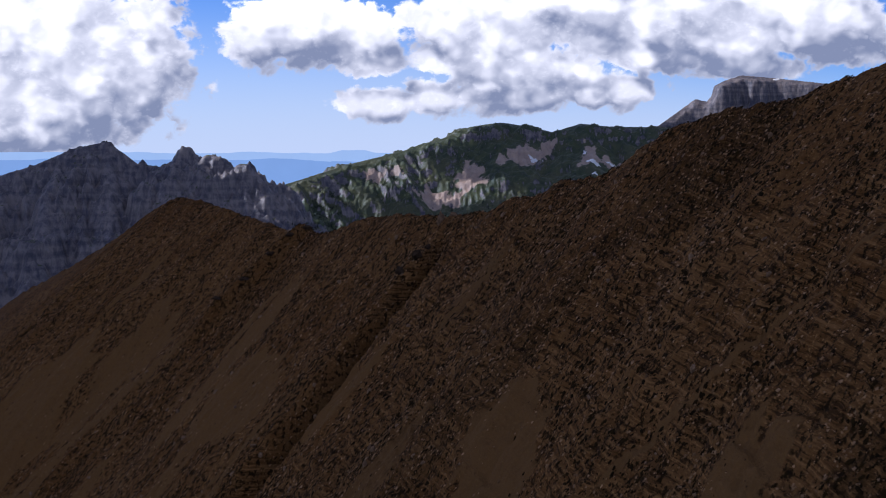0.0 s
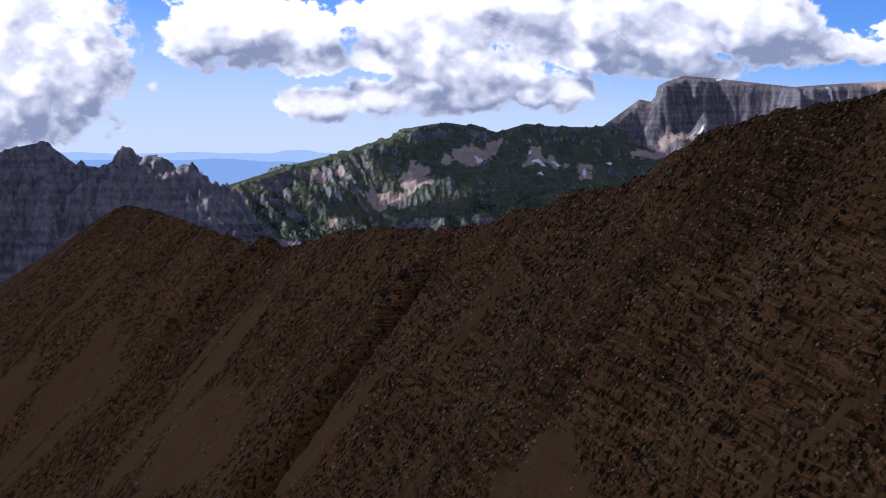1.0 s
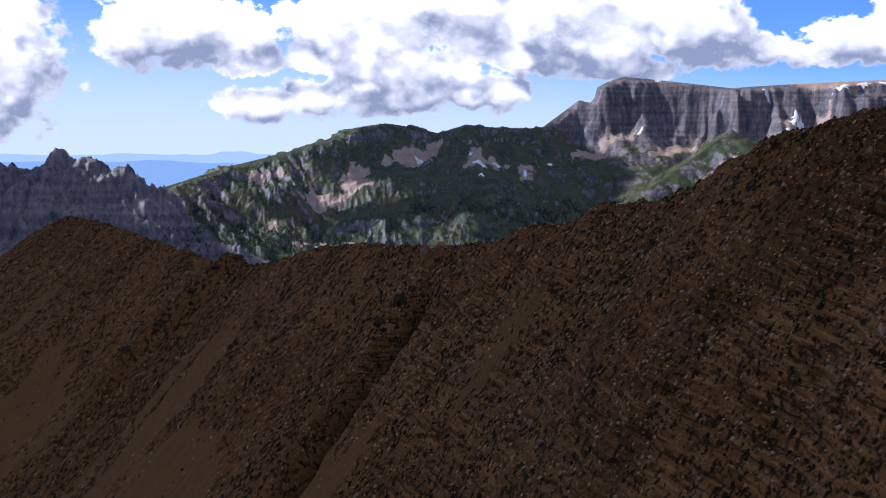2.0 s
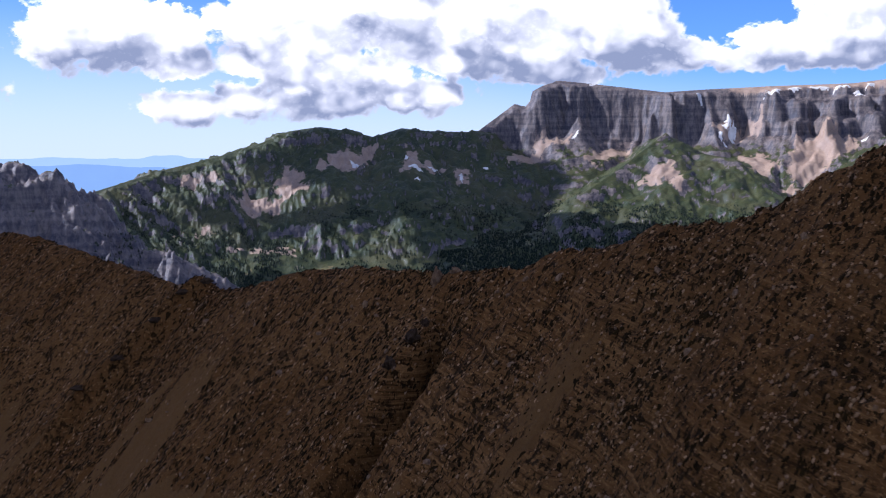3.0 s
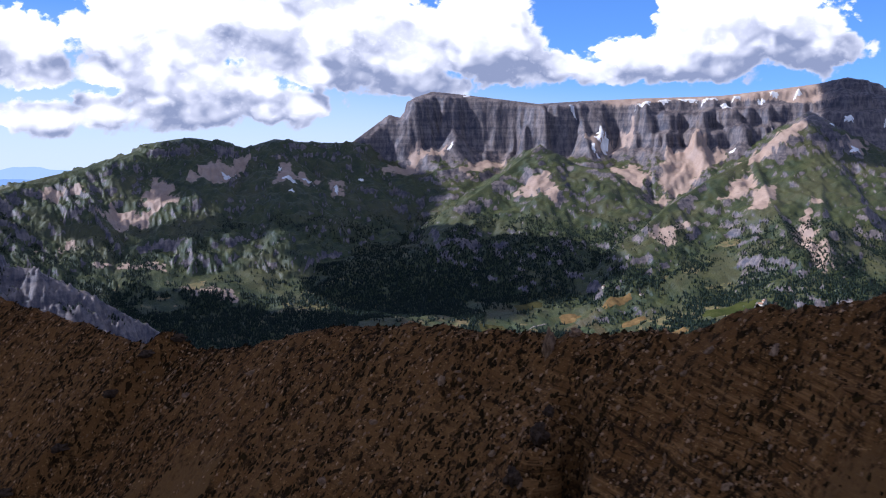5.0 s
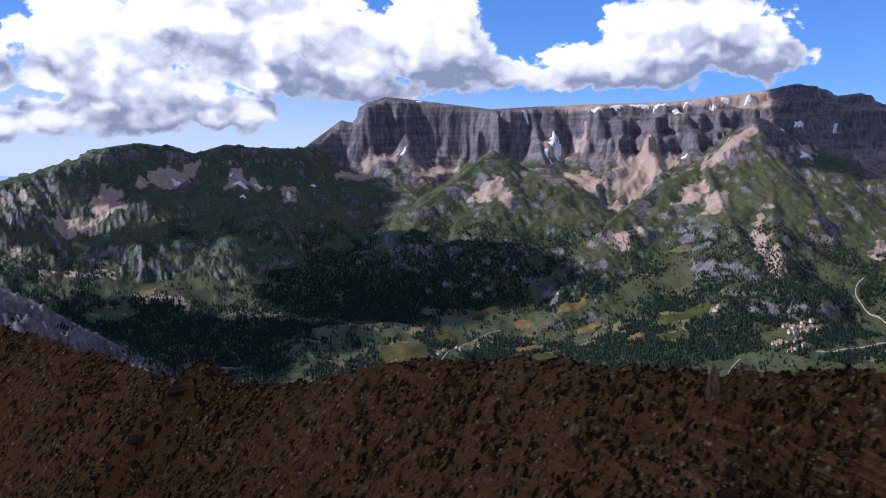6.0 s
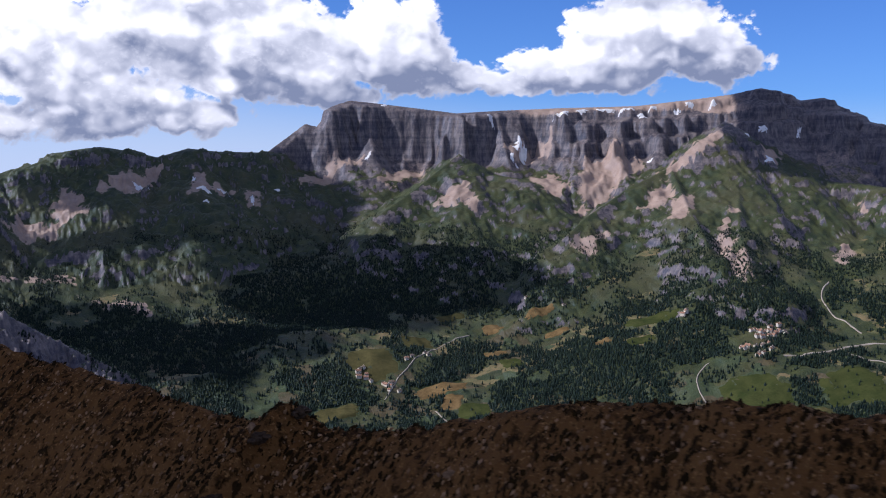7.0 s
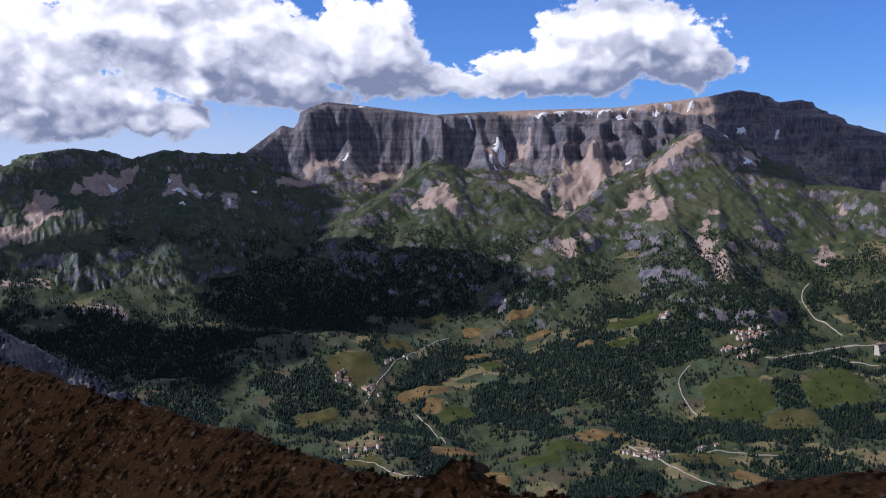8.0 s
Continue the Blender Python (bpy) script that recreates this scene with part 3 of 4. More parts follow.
LABELS = {
    "green_mountain": "long green mountain with dark cliffs, scree and snow remnants",
    "table_mountain": "massive limestone table mountain with grey cliffs and snow patches",
    "pyramid_mountain": "small pyramid-shaped grassy mountain in front of the limestone cliffs",
    "sunny_mountain": "steep sunlit mountain spur with pale rock, screes and green slopes",
    "rocky_peaks": "jagged bare grey limestone peaks with a long rocky tail",
}
ground = sheet("ground", FX, FY, FAR_H + Z0, FAR_COVER, ALPINE, FACE_WHO == 0)
tagged(ground, "wide green valley floor with meadows, woods and hamlets", "ground", kind="structure")
MOUNTAIN = {}
for number, name in enumerate(MOUNTAINS[1:], 1):
    MOUNTAIN[name] = tagged(sheet("mountain", FX, FY, FAR_H + Z0, FAR_COVER, ALPINE, FACE_WHO == number), LABELS[name], "mountain")


def outer_ground():
    """The valley floor round and behind the flight, out to the edge of the visible land."""
    xs = np.unique(np.concatenate([np.arange(-4900, 4901, 140), FX[[0, -1]]]))
    ys = np.unique(np.concatenate([np.arange(-4900, 4901, 140), FY[[0, -1]]]))
    gx, gy = np.meshgrid(xs, ys)
    h, who, cliff, scree = relief(gx, gy)
    inside = (gx[:-1, :-1] >= FX[0]) & (gx[1:, 1:] <= FX[-1]) & (gy[:-1, :-1] >= FY[0]) & (gy[1:, 1:] <= FY[-1])
    inside_v = (gx >= FX[0]) & (gx <= FX[-1]) & (gy >= FY[0]) & (gy <= FY[-1])
    zero = np.zeros(gx.shape)
    return sheet("ground", xs, ys, h + Z0 - 3.0 * inside_v, (zero, zero + 0.8, zero), ALPINE, ~inside)


tagged(outer_ground(), "green valley land reaching out to the horizon", "ground", kind="structure")

RX = np.concatenate([np.arange(-900, -160, 8), np.arange(-160, 120, 0.6), np.arange(120, 800, 8)])
RY = np.concatenate([np.arange(-500, 80, 8), np.arange(80, 420, 0.6), np.arange(420, 560, 2.5), np.arange(560, 1100, 8)])
RGX, RGY = np.meshgrid(RX, RY)
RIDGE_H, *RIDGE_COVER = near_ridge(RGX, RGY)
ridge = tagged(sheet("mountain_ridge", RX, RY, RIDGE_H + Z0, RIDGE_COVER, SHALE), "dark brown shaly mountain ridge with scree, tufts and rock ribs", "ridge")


# ---- clouds whose shadows lie on the land ----
def cloud_material():
    m, tree, bsdf, (add, put, maths, ramp, noise_of, mix, vec) = material("cloud", 1.0)
    put(bsdf.inputs["Base Color"], mix(noise_of(add("TexCoord").outputs["Object"], 0.01, 4), (0.74, 0.76, 0.80), (0.9, 0.9, 0.9)))
    return m


CLOUD = cloud_material()


def cumulus(name, outline, level, seed):
    """A cumulus of many lumps that fills an outline (x, y), its base at level over the eye."""
    rng = np.random.RandomState(seed)
    pts = np.array(outline, float)
    lo, hi = pts.min(0), pts.max(0)
    gx, gy = [v.ravel() for v in np.meshgrid(np.arange(lo[0], hi[0], 42.0), np.arange(lo[1], hi[1], 42.0))]
    gx, gy = gx + rng.uniform(-14, 14, len(gx)), gy + rng.uniform(-14, 14, len(gy))
    room = inside(gx, gy, outline)
    gx, gy, room = gx[room > 4], gy[room > 4], room[room > 4]
    size = np.clip(room, 24, 95) * rng.uniform(0.85, 1.15, len(gx))
    bm = bmesh.new()
    bmesh.ops.create_icosphere(bm, subdivisions=2, radius=1.0)
    ball = np.array([v.co for v in bm.verts])
    tri = np.array([[v.index for v in f.verts] for f in bm.faces])
    bm.free()
    v = ball[None] * size[:, None, None]
    swell = 1 + 0.22 * fbm(v[..., 0] / (0.5 * size[:, None]) + gx[:, None], v[..., 1] / (0.5 * size[:, None]) + v[..., 2] / 40 + gy[:, None], 3)
    v = v * swell[..., None] * (1.0, 1.0, 0.6)
    v[..., 2] = np.maximum(v[..., 2], -0.25 * size[:, None])
    centre = 0.5 * (lo + hi)
    v = v + np.stack([gx - centre[0], gy - centre[1], 0.3 * size * rng.rand(len(size))], -1)[:, None]
    faces = (tri[None] + (np.arange(len(gx)) * len(ball))[:, None, None]).reshape(-1, 3)
    ob = new(name, mesh_of(name, v.reshape(-1, 3), faces, CLOUD, True))
    ob.location = (*centre, Z0 + level)
    return tagged(ob, "white flat-based cumulus cloud drifting over the mountains", "cloud", kind="structure")


def oval(cx, cy, rx, ry):
    return [(cx + rx * math.cos(a), cy + ry * math.sin(a)) for a in np.arange(0, 6.28, 0.4)]


cumulus("cloud", oval(-1140, 590, 640, 520), 880, 1)
cumulus("cloud", ((-1163, 4374), (-1027, 4448), (-845, 4505), (-616, 4483), (-407, 4313), (-211, 4180), (-164, 4013), (-240, 3945), (-437, 3987), (-631, 4023),
                  (-821, 3952), (-1025, 3976), (-1193, 4126), (-1230, 4255)), 1050, 2)
cumulus("cloud", ((-1707, 4289), (-1516, 4272), (-1414, 4205), (-1286, 4143), (-1140, 4063), (-987, 3916), (-1131, 3842), (-1290, 3853), (-1521, 3774), (-1706, 3900), (-1799, 4176)), 1000, 3)
cumulus("cloud", ((-1563, 4708), (-1355, 4805), (-1176, 4871), (-1000, 4960), (-610, 4960), (-396, 5016), (-339, 4841), (-507, 4756), (-802, 4648), (-1101, 4569), (-1305, 4634), (-1508, 4688)), 1150, 4)
cumulus("cloud", ((-1858, 4571), (-1653, 4597), (-1410, 4578), (-1216, 4632), (-787, 4656), (-494, 4765), (-741, 4513), (-1050, 4507), (-1210, 4499), (-1483, 4479), (-1729, 4512), (-1884, 4505)), 1150, 5)
cumulus("cloud", ((998, 4192), (1250, 4369), (1601, 4500), (1850, 4300), (1900, 3950), (1736, 3850), (1394, 4030), (1040, 4043), (919, 4109), (910, 4147)), 1200, 6)
cumulus("cloud", oval(-2540, 3070, 430, 260), 1240, 7)


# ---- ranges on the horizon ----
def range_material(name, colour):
    """Distant land; the blue haze of the air between is painted in as glow."""
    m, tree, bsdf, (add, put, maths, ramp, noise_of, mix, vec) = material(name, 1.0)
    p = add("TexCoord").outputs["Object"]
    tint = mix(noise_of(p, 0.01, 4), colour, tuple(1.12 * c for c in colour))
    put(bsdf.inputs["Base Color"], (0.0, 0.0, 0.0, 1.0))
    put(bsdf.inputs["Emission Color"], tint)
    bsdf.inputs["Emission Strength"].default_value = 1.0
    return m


def horizon_range(y, x0, x1, top, seed, colour):
    """A long low range: a sheet that rises from the plain to an uneven crest."""
    xs = np.arange(x0, x1, 12.0)
    crest = top(xs) + 5 * fbm(xs / 160 + seed, 0 * xs, 5)
    rows = [np.column_stack([xs, np.full(len(xs), y - 260 * (1 - f)), Z0 - 420 + (crest + 420) * f ** 0.6]) for f in (0.0, 0.5, 0.8, 0.95, 1.0)]
    n = len(xs)
    faces = [(r * n + i, r * n + i + 1, (r + 1) * n + i + 1, (r + 1) * n + i) for r in range(4) for i in range(n - 1)]
    me = bpy.data.meshes.new("backdrop")
    me.from_pydata([tuple(v) for v in np.concatenate(rows)], [], faces)
    me.materials.append(range_material("blue_haze_glow", colour))
    return tagged(new("backdrop", me), "hazy blue mountain ranges far on the horizon", "mountains", kind="structure")


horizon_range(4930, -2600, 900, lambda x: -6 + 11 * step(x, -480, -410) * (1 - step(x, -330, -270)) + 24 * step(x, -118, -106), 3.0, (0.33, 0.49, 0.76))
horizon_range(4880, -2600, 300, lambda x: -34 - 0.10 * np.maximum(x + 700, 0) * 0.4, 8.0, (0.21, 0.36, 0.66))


# ---- what lies on the land ----
# Old snow: place, half length, half width, turn.
LOW_SNOW = (
    (1767, 4418, 24, 17, -0.4),
    (1716, 4388, 8, 13, 0),
    (1724, 4358, 5, 11, 0),
    (2148, 4105, 10, 10, 0),
    (2441, 3775, 24, 10, -0.2),
    (341, 4382, 19, 10, 0),
    (541, 4302, 27, 10, -0.3),
    (617, 4339, 26, 5, -0.4),
    (539, 4242, 10, 5, 0),
    (707, 4304, 8, 15, 0),
    (1207, 4590, 13, 6, 0),
    (520, 4390, 6, 13, 0),
    (818, 4411, 10, 6, 0),
)
RIM_SNOW = (
    (1930, 4396, 26, 6, -0.42),
    (2005, 4386, 22, 5, -0.42),
    (2084, 4352, 32, 5, -0.42),
    (2158, 4306, 26, 5, -0.42),
    (2256, 4271, 19, 6, -0.42),
    (2211, 4269, 16, 5, -0.4),
    (2377, 4206, 16, 5, -0.42),
    (2328, 4215, 13, 5, -0.4),
    (2448, 4161, 14, 5, -0.4),
    (2409, 3871, 6, 13, 0),
    (2530, 3947, 16, 4, -0.4),
    (2671, 3926, 10, 4, 0),
    (1307, 4705, 13, 4, 0),
    (1673, 4497, 13, 6, -0.4),
)
# Meadows and mown fields: place, half width, half depth, turn.
GREEN_FIELDS = (
    (1018, 2985, 43, 45, 0),
    (1627, 3163, 72, 30, -0.3),
    (1636, 2684, 90, 85, -0.4),
    (1139, 2615, 52, 28, -0.3),
    (1054, 2571, 48, 35, -0.3),
    (1202, 3180, 31, 30, 0),
    (1536, 3065, 42, 25, 0),
    (1868, 2594, 80, 74, -0.4),
)
MOWN_FIELDS = (
    (978, 3125, 74, 30, 0),
    (982, 3050, 34, 27, 1),
    (1248, 3433, 34, 25, 0),
    (1191, 3267, 36, 20, 0),
    (1450, 3124, 25, 22, 0),
    (1407, 2291, 23, 48, 0.4),
    (1391, 3409, 43, 18, 0),
    (903, 2546, 60, 34, -0.3),
    (1244, 2650, 57, 40, -0.3),
    (1395, 3302, 35, 18, 0),
    (913, 2738, 57, 22, -0.2),
)
PALE_FIELDS = (
    (836, 3290, 66, 75, 0.2),
    (696, 2733, 40, 24, -0.2),
    (1360, 2408, 66, 40, -0.5),
    (1151, 3527, 47, 18, 0),
    (692, 3100, 56, 28, 0),
    (1002, 3402, 45, 33, 0),
    (1693, 2537, 60, 50, -0.4),
)
# Roads: width and line.
ROADS = (
    (5, ((1259, 2559), (1263, 2433), (1277, 2344), (1323, 2229))),
    (5, ((1256, 2542), (1402, 2450), (1548, 2366))),
    (5, ((1637, 2874), (1585, 2865), (1547, 2798), (1539, 2745), (1530, 2673))),
    (12, ((1787, 2779), (1914, 2785), (2048, 2794), (2147, 2743))),
    (7, ((1926, 2755), (2000, 2713), (2059, 2641))),
    (4, ((657, 2777), (724, 2717), (739, 2624), (795, 2568))),
    (4, ((812, 3108), (862, 3171), (938, 3260), (1036, 3354), (1180, 3420))),
    (5, ((924, 3038), (942, 2963), (911, 2767))),
    (6, ((2196, 3128), (2114, 3059), (2095, 2971), (2104, 2839))),
)
# Hamlets: place, half spread, number of houses.
HAMLETS = (
    (1845, 2923, 46, 22, 26),
    (1765, 2877, 48, 12, 12),
    (1764, 2821, 30, 8, 6),
    (722, 2795, 56, 26, 12),
    (1256, 2469, 38, 45, 14),
    (790, 3238, 32, 25, 7),
    (852, 3165, 24, 28, 7),
    (1005, 3312, 18, 14, 3),
    (1689, 3099, 14, 10, 3),
    (1374, 3483, 4, 3, 1),
    (1461, 3403, 5, 3, 1),
    (948, 3288, 20, 14, 3),
    (1408, 2481, 40, 10, 3),
)
# Woods: place, half spread, density.
WOODS = (
    (1345, 2961, 170, 170, 1),
    (1642, 2993, 70, 110, 1.1),
    (676, 3151, 110, 60, 1),
    (1014, 3765, 480, 170, 1.1),
    (1847, 2526, 110, 100, 0.9),
    (1613, 3269, 80, 40, 1),
    (1913, 2738, 100, 50, 0.9),
    (924, 2955, 90, 110, 0.8),
    (1564, 2512, 120, 110, 0.8),
    (1148, 2376, 90, 70, 0.8),
    (1523, 3454, 120, 50, 0.8),
    (2023, 3028, 110, 60, 0.9),
    (1130, 2977, 120, 90, 0.9),
    (780, 2745, 110, 60, 0.6),
    (319, 3544, 300, 140, 0.8),
    (1258, 3193, 60, 40, 0.9),
    (1845, 3128, 80, 60, 0.7),
)
RESORT = (2090, 2702)


def land(x, y):
    """Height of the far land at places x, y."""
    x, y = np.asarray(x, float), np.asarray(y, float)
    i = np.clip(np.searchsorted(FX, x) - 1, 0, len(FX) - 2)
    j = np.clip(np.searchsorted(FY, y) - 1, 0, len(FY) - 2)
    f, g = (x - FX[i]) / (FX[i + 1] - FX[i]), (y - FY[j]) / (FY[j + 1] - FY[j])
    return Z0 + (FAR_H[j, i] * (1 - f) + FAR_H[j, i + 1] * f) * (1 - g) + (FAR_H[j + 1, i] * (1 - f) + FAR_H[j + 1, i + 1] * f) * g


def part(name, me, parent, label=""):
    ob = new(name, me)
    ob.parent = parent
    if label:
        ob["label"] = label
    return ob


def drape(name, cx, cy, rx, ry, turn, mat, lift, dome=0.0, ragged=0.3, square=0.0, seed=0):
    """A patch with a wavering outline that lies on the land."""
    rings, spokes = 7, 28
    verts, faces = [(cx, cy)], []
    r_out = []
    for k in range(spokes):
        a = 2 * math.pi * k / spokes
        box = 1 / max(abs(math.cos(a)), abs(math.sin(a)))
        r_out.append((1 + square * (box - 1)) * (1 + ragged * noise.noise((2.2 * math.cos(a) + seed, 2.2 * math.sin(a), 0.7 * seed)) + 0.6 * ragged * noise.noise((6 * math.cos(a), 6 * math.sin(a), seed + 0.5))))
    c, s = math.cos(turn), math.sin(turn)
    for q in range(1, rings + 1):
        for k in range(spokes):
            a, r = 2 * math.pi * k / spokes, r_out[k] * q / rings
            u, w = rx * r * math.cos(a), ry * r * math.sin(a)
            verts.append((cx + u * c - w * s, cy + u * s + w * c))
    for k in range(spokes):
        faces.append((0, 1 + k, 1 + (k + 1) % spokes))
        for q in range(rings - 1):
            a, b = 1 + q * spokes + k, 1 + q * spokes + (k + 1) % spokes
            faces.append((a, a + spokes, b + spokes, b))
    xy = np.array(verts)
    q = np.concatenate([[0], np.repeat(np.arange(1, rings + 1), spokes)]) / rings
    z = land(xy[:, 0], xy[:, 1]) + lift + dome * (1 - q ** 2) - (q == 1) * (lift + 0.5)
    return mesh_of(name, np.column_stack([xy, z]), faces, mat, True)


def plain(name, low, high, scale, rough=0.9, bump=0.0):
    """A surface with two scales of mottling between two tones."""
    m, tree, bsdf, (add, put, maths, ramp, noise_of, mix, vec) = material(name, rough)
    p = add("TexCoord").outputs["Object"]
    a = maths("ADD", maths("MULTIPLY", noise_of(p, scale, 4), 0.6), maths("MULTIPLY", noise_of(p, scale * 6, 4, 0.7), 0.4))
    put(bsdf.inputs["Base Color"], mix(ramp(a, 0.32, 0.68), low, high))
    if bump:
        bumped(tree, bsdf, a, 0.7, bump)
    return m


OLD_SNOW = plain("old_snow", (0.62, 0.63, 0.66), (0.86, 0.87, 0.88), 0.05, 0.7, 0.5)
GREEN_CROP = plain("meadow_grass", (0.028, 0.040, 0.012), (0.060, 0.068, 0.022), 0.03)
MOWN_CROP = plain("mown_hay", (0.10, 0.066, 0.028), (0.20, 0.135, 0.062), 0.03)
PALE_CROP = plain("grazed_meadow", (0.046, 0.046, 0.018), (0.10, 0.088, 0.036), 0.02)
TRACK = plain("pale_gravel", (0.24, 0.21, 0.18), (0.40, 0.36, 0.31), 0.06)

for patches, owner in ((LOW_SNOW, "green_mountain"), (RIM_SNOW, "table_mountain")):
    for k, (cx, cy, rx, ry, turn) in enumerate(patches):
        part("snow_patch", drape("snow_patch", cx, cy, rx, ry, turn, OLD_SNOW, 0.8, 1.5, 0.8, 0.0, k + 1.3), MOUNTAIN["sunny_mountain" if cx > 2350 and cy < 3900 else owner if cx < 1100 else "table_mountain"], "remnant of old white snow")

for rows, mat, label in ((GREEN_FIELDS, GREEN_CROP, "lush green meadow in the valley"), (MOWN_FIELDS, MOWN_CROP, "mown tan hay field in the valley"), (PALE_FIELDS, PALE_CROP, "dry grazed meadow in the valley")):
    for k, (cx, cy, rx, ry, turn) in enumerate(rows):
        tagged(new("field", drape("field", cx, cy, rx, ry, turn, mat, 1.3, 0.0, 0.30, 0.7, k + 2.7)), label, "field", kind="structure")


def road_strip(width, line):
    """A road draped along its line."""
    pts = np.array(line, float)
    at = np.concatenate([[0], np.cumsum(np.hypot(*np.diff(pts, axis=0).T))])
    t = np.arange(0, at[-1], 9.0)
    x, y = np.interp(t, at, pts[:, 0]), np.interp(t, at, pts[:, 1])
    pull = np.hanning(15) / np.hanning(15).sum()
    pad = lambda v: np.convolve(np.concatenate([np.full(7, v[0]), v, np.full(7, v[-1])]), pull, "valid")
    x, y = pad(x) + 5 * vnoise(t / 60, t * 0 + width), pad(y) + 5 * vnoise(t / 60, t * 0 + 3 * width)
    dx, dy = np.gradient(x), np.gradient(y)
    n = np.hypot(dx, dy) + 1e-6
    verts, faces = [], []
    for side in (-1.0, -0.85, 0.85, 1.0):
        px, py = x - side * width / 2 * dy / n, y + side * width / 2 * dx / n
        verts.append(np.column_stack([px, py, land(px, py) + (1.7 if abs(side) < 0.9 else 0.2)]))
    m = len(x)
    for k in range(3):
        faces += [(k * m + i, k * m + i + 1, (k + 1) * m + i + 1, (k + 1) * m + i) for i in range(m - 1)]
    return mesh_of("road", np.concatenate(verts), faces, TRACK, True)


for width, line in ROADS:
    tagged(new("road", road_strip(0.65 * width, line)), "pale gravel road winding through the valley", "road", kind="structure")


# ---- woods ----
def conifer_material():
    m, tree, bsdf, (add, put, maths, ramp, noise_of, mix, vec) = material("conifer", 0.9)
    r = add("NewGeometry").outputs["Random Per Island"]
    put(bsdf.inputs["Base Color"], mix(r, (0.006, 0.012, 0.008), (0.020, 0.030, 0.014)))
    haze_gloss(bsdf, 0.14, 0.5)
    return m


CONIFER = conifer_material()


def conifers(name, x, y, tall, seed):
    """Many two-tiered conifers as one mesh."""
    rng = np.random.RandomState(seed)
    n, sides = len(x), 6
    a = np.arange(sides) * 2 * np.pi / sides
    ring = np.column_stack([np.cos(a), np.sin(a)])
    shape, faces = [], []
    for base, r, tip in ((0.08, 0.24, 0.72), (0.40, 0.155, 1.0)):
        k = len(shape)
        shape += [(px * r, py * r, base - 0.05 * (q % 2)) for q, (px, py) in enumerate(ring)] + [(0, 0, tip)]
        faces += [(k + q, k + (q + 1) % sides, k + sides) for q in range(sides)]
    shape, faces = np.array(shape), np.array(faces)
    v = np.repeat(shape[None], n, 0)
    v = v * (1 + 0.22 * (rng.rand(*v.shape) - 0.5))
    turn = rng.rand(n) * 6.28
    c, s = np.cos(turn)[:, None], np.sin(turn)[:, None]
    wide = tall[:, None] * (1.05 + 0.6 * rng.rand(n))[:, None]
    px, py = v[..., 0] * wide, v[..., 1] * wide
    out = np.stack([x[:, None] + px * c - py * s, y[:, None] + px * s + py * c, land(x, y)[:, None] - 0.3 + v[..., 2] * tall[:, None]], -1).reshape(-1, 3)
    tri = (faces[None] + (np.arange(n) * len(shape))[:, None, None]).reshape(-1, 3)
    me = bpy.data.meshes.new(name)
    me.vertices.add(len(out)); me.vertices.foreach_set("co", out.astype(np.float32).ravel())
    me.loops.add(tri.size); me.loops.foreach_set("vertex_index", tri.astype(np.int32).ravel())
    me.polygons.add(len(tri)); me.polygons.foreach_set("loop_start", np.arange(0, tri.size, 3, dtype=np.int32))
    me.update(calc_edges=True)
    me.materials.append(CONIFER)
    return tagged(new(name, me), "dark green conifer woods and scattered firs in the valley", "forest", kind="stuff")


def wood_density(x, y):
    """How thickly trees stand at a place, 0 to 1."""
    d = 0.03 + 0.34 * step(fbm(x / 38 + 3, y / 38, 4), 0.05, 0.55) + 0.9 * step(fbm(x / 105, y / 105 + 7, 4), -0.10, 0.22)
    edge = 0.5 * fbm(x / 70, y / 70, 4)
    for cx, cy, rx, ry, w in WOODS:
        e = np.hypot((x - cx) / rx, (y - cy) / ry) + edge
        d = np.maximum(d, w * (1 - step(e, 0.75, 1.15)))
    for rows in (GREEN_FIELDS, MOWN_FIELDS, PALE_FIELDS):
        for cx, cy, rx, ry, turn in rows:
            c, s = math.cos(turn), math.sin(turn)
            u, v = (x - cx) * c + (y - cy) * s, -(x - cx) * s + (y - cy) * c
            d = d * (0.04 + 0.96 * step(np.maximum(np.abs(u) / rx, np.abs(v) / ry), 0.95, 1.12))
    for cx, cy, rx, ry, count in HAMLETS:
        d = d * (0.25 + 0.75 * step(np.hypot((x - cx) / (rx + 14), (y - cy) / (ry + 14)), 0.8, 1.2))
    for width, line in ROADS:
        for (ax, ay), (bx, by) in zip(line, line[1:]):
            t = np.clip(((x - ax) * (bx - ax) + (y - ay) * (by - ay)) / ((bx - ax) ** 2 + (by - ay) ** 2), 0, 1)
            d = d * (0.05 + 0.95 * step(np.hypot(x - ax - t * (bx - ax), y - ay - t * (by - ay)), 0.6 * width + 4, width + 12))
    return d


def plant_woods():
    rng = np.random.RandomState(5)
    x, y = rng.uniform(-450, 2900, 250000), rng.uniform(2150, 4250, 250000)
    h = land(x, y) - Z0
    gx, gy = land(x + 8, y) - land(x - 8, y), land(x, y + 8) - land(x, y - 8)
    slope = np.hypot(gx, gy) / 16
    limit = -190 - 60 * fbm(x / 200, y / 200, 3)
    ok = rng.rand(len(x)) < wood_density(x, y) * (1 - step(h, limit - 60, limit + 40)) * (1 - step(slope, 1.0, 1.5))
    x, y = x[ok], y[ok]
    tall = rng.uniform(6, 12.5, len(x)) * (1 - 0.35 * step(land(x, y) - Z0, -420, -220))
    for k, (lo, hi) in enumerate(((-500, 900), (900, 1500), (1500, 3000))):
        m = (x >= lo) & (x < hi)
        conifers("forest", x[m], y[m], tall[m], 11 + k)


plant_woods()

